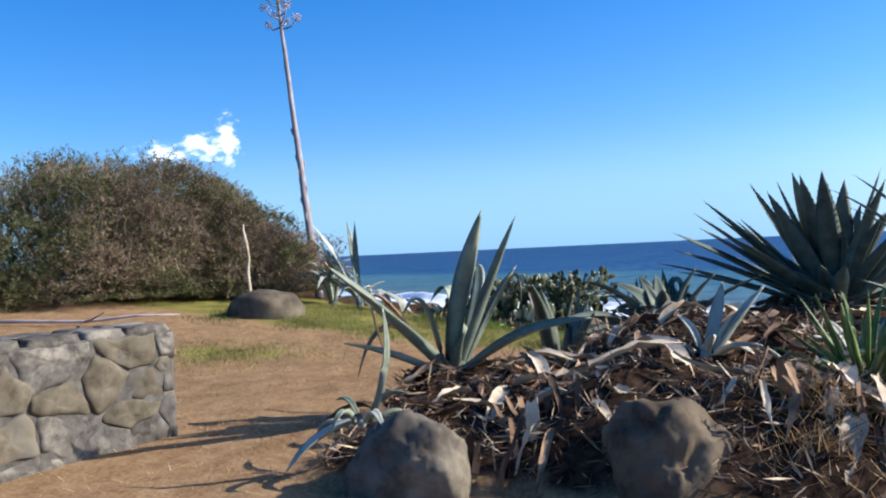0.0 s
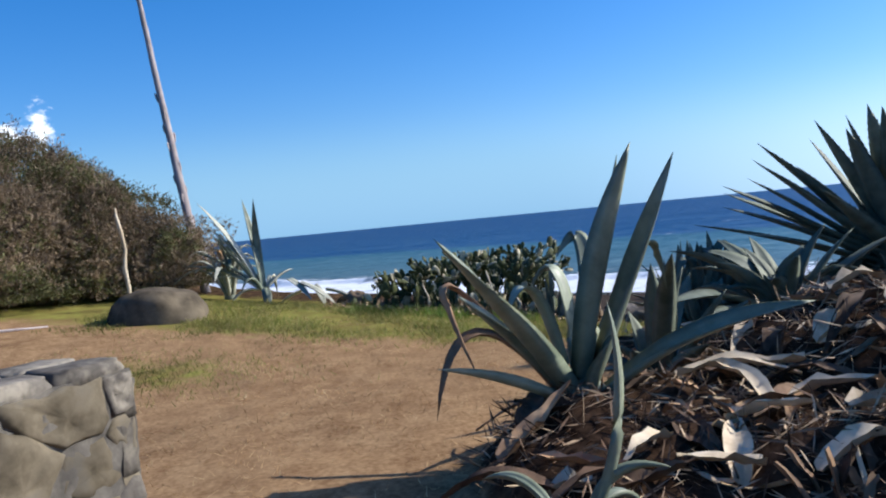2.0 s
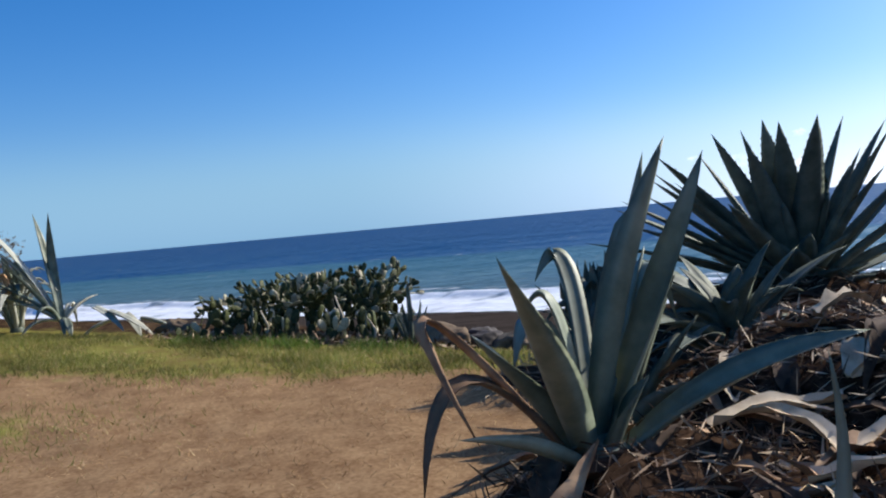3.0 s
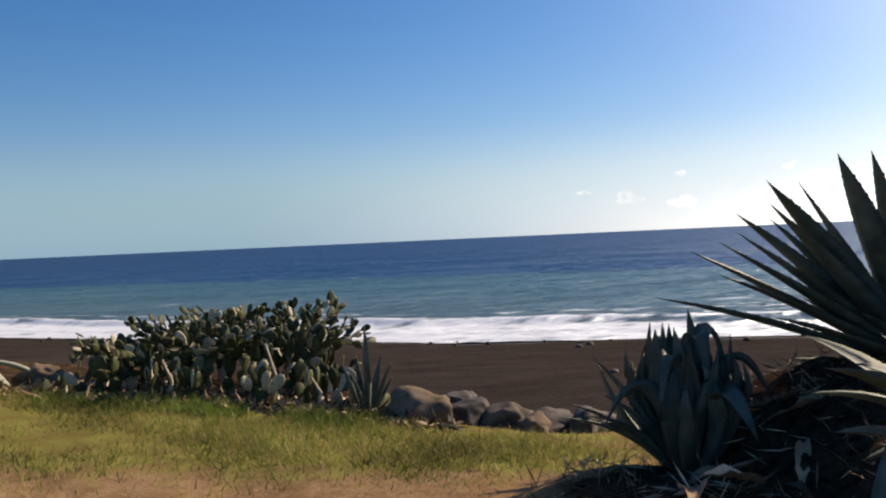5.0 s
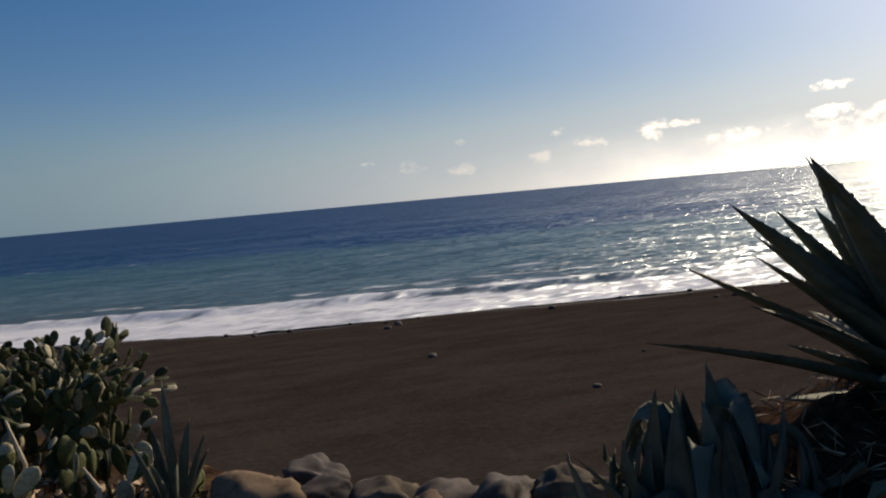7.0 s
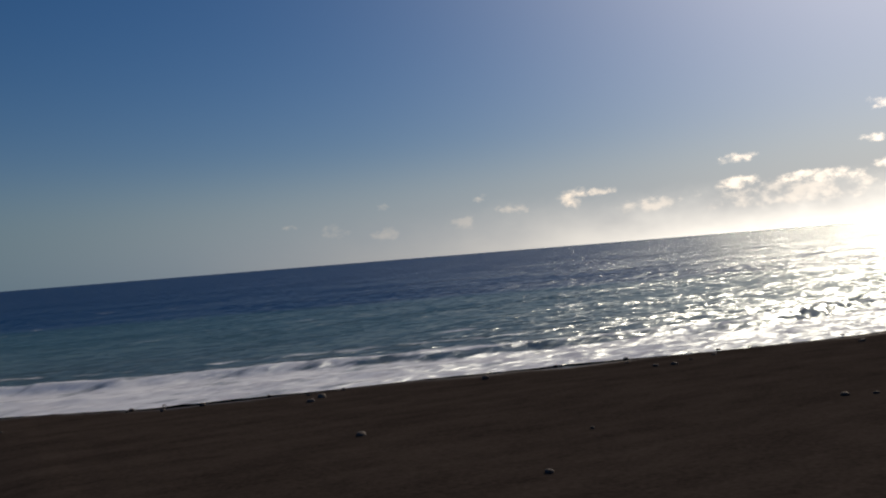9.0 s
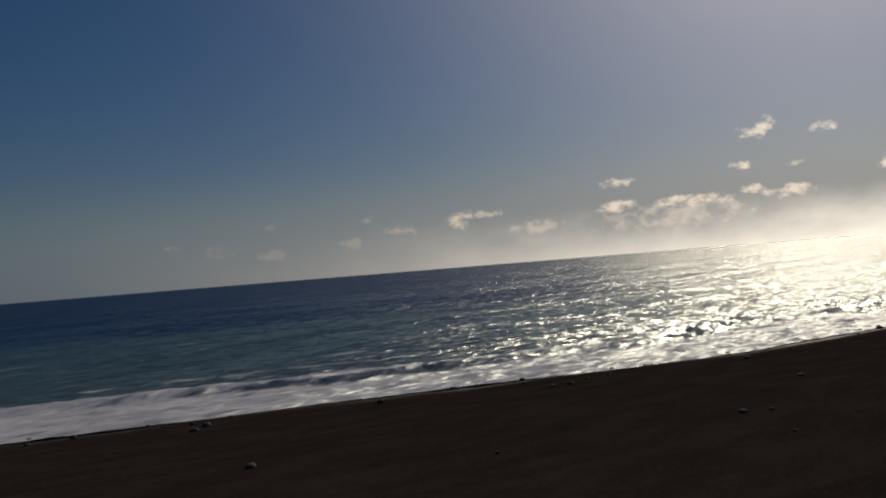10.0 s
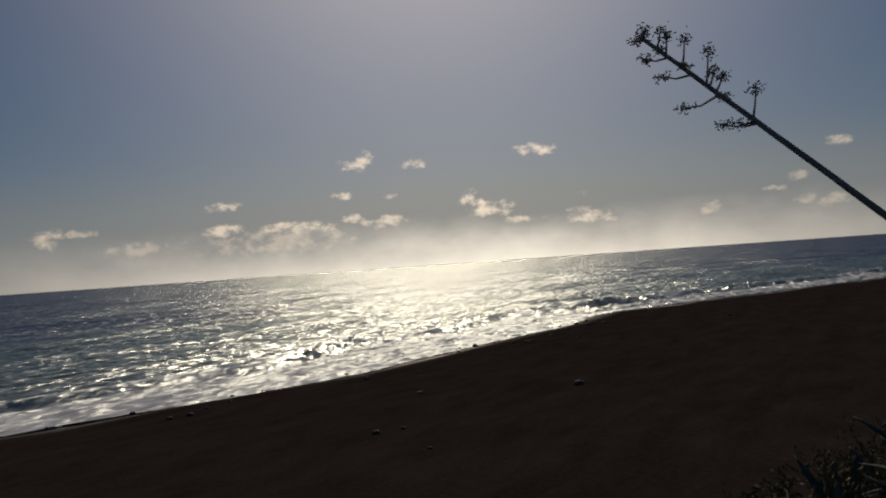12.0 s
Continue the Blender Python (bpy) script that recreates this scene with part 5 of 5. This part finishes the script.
    # face towards the path, then the end
    for axis, normal, total, size in ((run, out, length, 0.6), (-out, -run, depth, 0.34)):
        for shape in rubble(total, height - 0.06, size):
            stone(shape, axis, normal)
    # coping stones on top
    u = 0.0
    while u < length - 0.1:
        w = min(rng.uniform(0.3, 0.55), length - u)
        for b0, b1 in ((0.0, 0.30), (0.30, 0.6)):
            bm = bmesh.new()
            bmesh.ops.create_icosphere(bm, subdivisions=3, radius=1)
            c = run * (u + w / 2) - out * ((b0 + b1) / 2) + Vector((0, 0, height - 0.04))
            for vert in bm.verts:
                p = Vector([math.copysign(abs(q) ** 0.4, q) for q in vert.co])
                p *= 1 + 0.16 * noise.noise(vert.co * 2 + Vector((u, b0, 3))) + 0.08 * noise.noise(vert.co * 5 + Vector((u, b0, 8)))
                vert.co = c + run * p.x * w * 0.47 + out * p.y * 0.15 + Vector((0, 0, p.z * 0.06))
            part("stone", bm, M_STONE, wall)
        u += w


build_wall()


# ---- dead leaves and litter ----
def curled_leaf(base, way, length, width, material, name, rng, label=""):
    """A dried leaf: a warped, cupped strip."""
    side = Vector((-way.y, way.x, 0)).normalized()
    verts, faces = [], []
    n = 9
    curl, roll = rng.uniform(-0.25, 0.35), rng.uniform(-0.6, 0.6)
    for k in range(n):
        t = k / (n - 1)
        w = width * (0.45 + 0.75 * math.sin(math.pi * min(1, t * 1.25 + 0.1) * 0.8)) * (1 - t ** 1.8 * 0.92) * rng.uniform(0.86, 1.1)
        c = base + way * length * t + Vector((0, 0, curl * length * math.sin(math.pi * t) * 0.6))
        s = Matrix.Rotation(roll * (t - 0.3), 3, way) @ side
        up = way.cross(s) * -1
        for u, h in ((-1, rng.uniform(0.2, 1.0)), (-0.5, 0.12), (0, rng.uniform(-0.3, 0.1)), (0.5, 0.14), (1, rng.uniform(0.2, 1.0))):
            verts.append(c + s * u * w * 0.5 + Vector((0, 0, 1)) * h * w * 0.5 + up * rng.uniform(-0.01, 0.01))
    for k in range(n - 1):
        for i in range(4):
            a = k * 5 + i
            faces.append((a, a + 1, a + 6, a + 5))
    top = len(verts)
    verts += [v - Vector((0, 0, 0.006)) for v in verts]
    faces += [(d + top, c + top, b + top, a + top) for a, b, c, d in list(faces)]
    ob = mesh_object(name, verts, faces, material)
    return tagged(ob, label, "dead leaf", "dead agave leaves on the heap")


def build_litter():
    rng = random.Random(15)
    made = 0
    while made < 270:
        x, y = rng.uniform(-0.9, 6.0), rng.uniform(17.3, 25.5)
        if mound_height(x, y) < 0.12 or (y > 21.5 and rng.random() < 0.6) or (abs(x - 2.1) < 0.75 and y < 18.5) or (abs(x - 0.5) < 0.7 and y < 18.1):
            continue
        z = ground_height(x, y)
        a = rng.uniform(0, 6.28)
        ln = rng.uniform(0.25, 0.8)
        e = Vector((x + math.cos(a) * ln, y + math.sin(a) * ln, 0))
        e.z = ground_height(e.x, e.y)
        base = Vector((x, y, z + rng.uniform(0.01, 0.09)))
        way = (Vector((e.x, e.y, e.z + rng.uniform(-0.02, 0.16))) - base).normalized()
        # bleached leaves, more at the front to put sunlit brightness into the colour
        pale = rng.random() < (0.42 if y < 19.6 else 0.16)
        curled_leaf(base, way, ln, rng.uniform(0.05, 0.17), M_STRAW if pale else (M_DRY if rng.random() < 0.55 else M_THATCH), "dead_leaf", rng, "bleached curled dead agave leaf on the heap" if pale else "brown shrivelled dead agave leaf on the heap")
        made += 1
    # hanging skirts of dead leaves between the boulders
    for k in range(120):
        x = rng.uniform(0.7, 4.6)
        if abs(x - 2.02) < 0.45:
            continue
        y = 17.85 + rng.uniform(-0.25, 0.55) + 0.1 * (x - 1)
        z = ground_height(x, y + 0.4) + rng.uniform(-0.05, 0.2)
        way = Vector((rng.gauss(0, 0.4), -0.3 + rng.gauss(0, 0.2), -1.0)).normalized()
        curled_leaf(Vector((x, y, z)), way, rng.uniform(0.25, 0.65), rng.uniform(0.03, 0.09), rng.choice((M_THATCH, M_DRY, M_DRY, M_STRAW)), "dead_leaf", rng, "brown dead agave leaf hanging over the stones")
    # big bleached leaf that catches the sun
    for x, y, a, ln, w in ((2.12, 18.75, 2.6, 0.62, 0.16), (1.15, 18.6, 0.4, 0.55, 0.13), (1.3, 19.9, 0.2, 0.5, 0.12), (2.75, 19.2, 0.8, 0.45, 0.12), (0.75, 18.5, 3.3, 0.4, 0.11), (0.95, 18.35, 0.3, 0.5, 0.14), (1.45, 18.45, 0.5, 0.75, 0.13), (1.75, 18.2, 2.2, 0.55, 0.12), (0.9, 19.3, 0.1, 0.6, 0.13), (1.2, 19.75, 3.0, 0.55, 0.12), (2.3, 19.6, 1.2, 0.5, 0.13), (2.6, 18.5, 2.9, 0.6, 0.12), (3.0, 18.9, 0.4, 0.5, 0.1), (1.75, 20.0, 0.7, 0.5, 0.12), (2.5, 20.3, 2.5, 0.45, 0.11)):
        z = ground_height(x, y) + 0.09
        curled_leaf(Vector((x, y, z)), Vector((math.cos(a), math.sin(a), 0.18)).normalized(), ln, w, M_STRAW, "dead_leaf", rng, "large bleached dead agave leaf catching the sun")

    def on_heap():
        while True:
            x, y = rng.uniform(-1.0, 7.0), rng.uniform(17.2, 26.5)
            if mound_height(x, y) > 0.03 and (y < 21.3 or rng.random() < 0.35):
                break
        return Vector((x, y, ground_height(x, y) + rng.uniform(0.0, 0.07))), Vector((rng.gauss(0, 1), rng.gauss(0, 1), 0))

    v, f = leaf_cloud(16000, on_heap, 0.15, rng, 0.08, 0.14)
    tagged(mesh_object("leaf_litter", v, f, M_LITTER, smooth=False), "brown and bleached scraps of dead leaves", "leaf litter", kind="stuff")

    # litter under the prickly pears
    def under_cactus():
        x = rng.uniform(-5.2, -0.2)
        y = along(EDGE, x) + rng.uniform(-0.15, 1.7)
        return Vector((x, y, ground_height(x, y) + rng.uniform(0, 0.06))), Vector((rng.gauss(0, 1), rng.gauss(0, 1), 0))

    v, f = leaf_cloud(4200, under_cactus, 0.12, rng, 0.08, 0.6)
    tagged(mesh_object("bank_litter", v, f, M_LITTER, smooth=False), "dead pads and scraps under the prickly pears", "litter", kind="stuff")


build_litter()


def build_grass():
    rng = random.Random(21)

    def blades(n, where, height, wide, lie=0.55):
        verts, faces = [], []
        while n:
            x, y, keep = where()
            if rng.random() > keep:
                continue
            n -= 1
            z = ground_height(x, y) - 0.01
            a = rng.uniform(0, 6.28)
            h = height * rng.uniform(0.5, 1.5)
            s = Vector((math.cos(a), math.sin(a), 0)) * wide
            tip = Vector((x + rng.gauss(0, lie) * h, y + rng.gauss(0, lie) * h, z + h))
            k = len(verts)
            verts += [Vector((x, y, z)) - s, Vector((x, y, z)) + s, tip]
            faces.append((k, k + 1, k + 2))
        return verts, faces

    def green():
        x, y = rng.uniform(-9, 1.6), rng.uniform(24.5, 30.2)
        e = along(EDGE, x)
        if y > e + 0.5:
            return x, y, 0
        patch = 0.42 + 1.3 * noise.noise(Vector((x * 0.8, y * 0.8, 3)))
        return x, y, smooth01(24.4, 26.6, y + 0.2 * (x + 2)) * patch * (1 - 0.75 * smooth01(0.0, 1.4, x))

    def brown():
        x, y = rng.uniform(-7.5, 3.4), rng.uniform(14.5, 28.0)
        if mound_height(x, y) > 0.1:
            return x, y, 0
        return x, y, 0.35 + 0.6 * noise.noise(Vector((x * 1.1, y * 1.1, 8)))

    def patch():
        x, y = rng.gauss(-5.4, 0.9), rng.gauss(23.2, 0.7)
        return x, y, 0.8

    v, f = blades(26000, green, 0.075, 0.007)
    tagged(mesh_object("green_grass", v, f, M_GRASS, smooth=False), "short green turf towards the bank", "grass", kind="stuff")
    v, f = blades(26000, brown, 0.035, 0.005, 1.6)
    tagged(mesh_object("dry_grass", v, f, M_GRASS_DRY, smooth=False), "sparse dry straw-coloured grass on trodden soil", "grass", kind="stuff")
    v, f = blades(2500, patch, 0.06, 0.006)
    tagged(mesh_object("grass_patch", v, f, M_GRASS, smooth=False), "green patch in the dry lawn", "grass", kind="stuff")

    def tufts():
        x = rng.uniform(-4.6, -0.9)
        return x, along(EDGE, x) - 0.25 + rng.gauss(0, 0.22), 0.3 + 0.9 * noise.noise(Vector((x * 1.7, 2, 5)))

    v, f = blades(2000, tufts, 0.13, 0.007)
    tagged(mesh_object("tall_grass", v, f, M_TUFT, smooth=False), "fresh green tufts at the foot of the prickly pears", "grass", kind="stuff")

    def straw():
        x, y = rng.gauss(2.95, 0.22), rng.gauss(18.0, 0.25)
        return x, y, 0.9

    v, f = blades(600, straw, 0.12, 0.005, 1.0)
    tagged(mesh_object("dry_straw", v, f, M_GRASS_DRY, smooth=False), "tangle of orange-brown straw beside the boulder", "grass", kind="stuff")


build_grass()


def build_beach_stones():
    rng = random.Random(33)
    protos = [boulder(0, -300 - k, -20, 0.5, 0.42, 0.3, M_ROCK_DARK, "dark wave-worn stone on the black sand", 50 + k, 0, 0.3, "beach_stone", 2) for k in range(4)]
    for k in range(84):
        x = rng.uniform(-20, 75)
        w, e = along(WATER, x), along(EDGE, x)
        y = w - 0.6 - abs(rng.gauss(0, 3.5)) if rng.random() < 0.7 else rng.uniform(e + 16, w - 1)
        s = rng.uniform(0.12, 0.38) * (1.35 if rng.random() < 0.15 else 1)
        z = ground_height(x, y)
        p = protos[k % 4]
        ob = p.copy()
        scene.collection.objects.link(ob)
        ob.matrix_basis = pose(x, y, z + 0.07 * s, 0, 0, rng.uniform(0, 360)) @ Matrix.Diagonal((s, s, s, 1))
        tagged(ob, group="stones on the beach")
    for p in protos:
        bpy.data.objects.remove(p)


build_beach_stones()
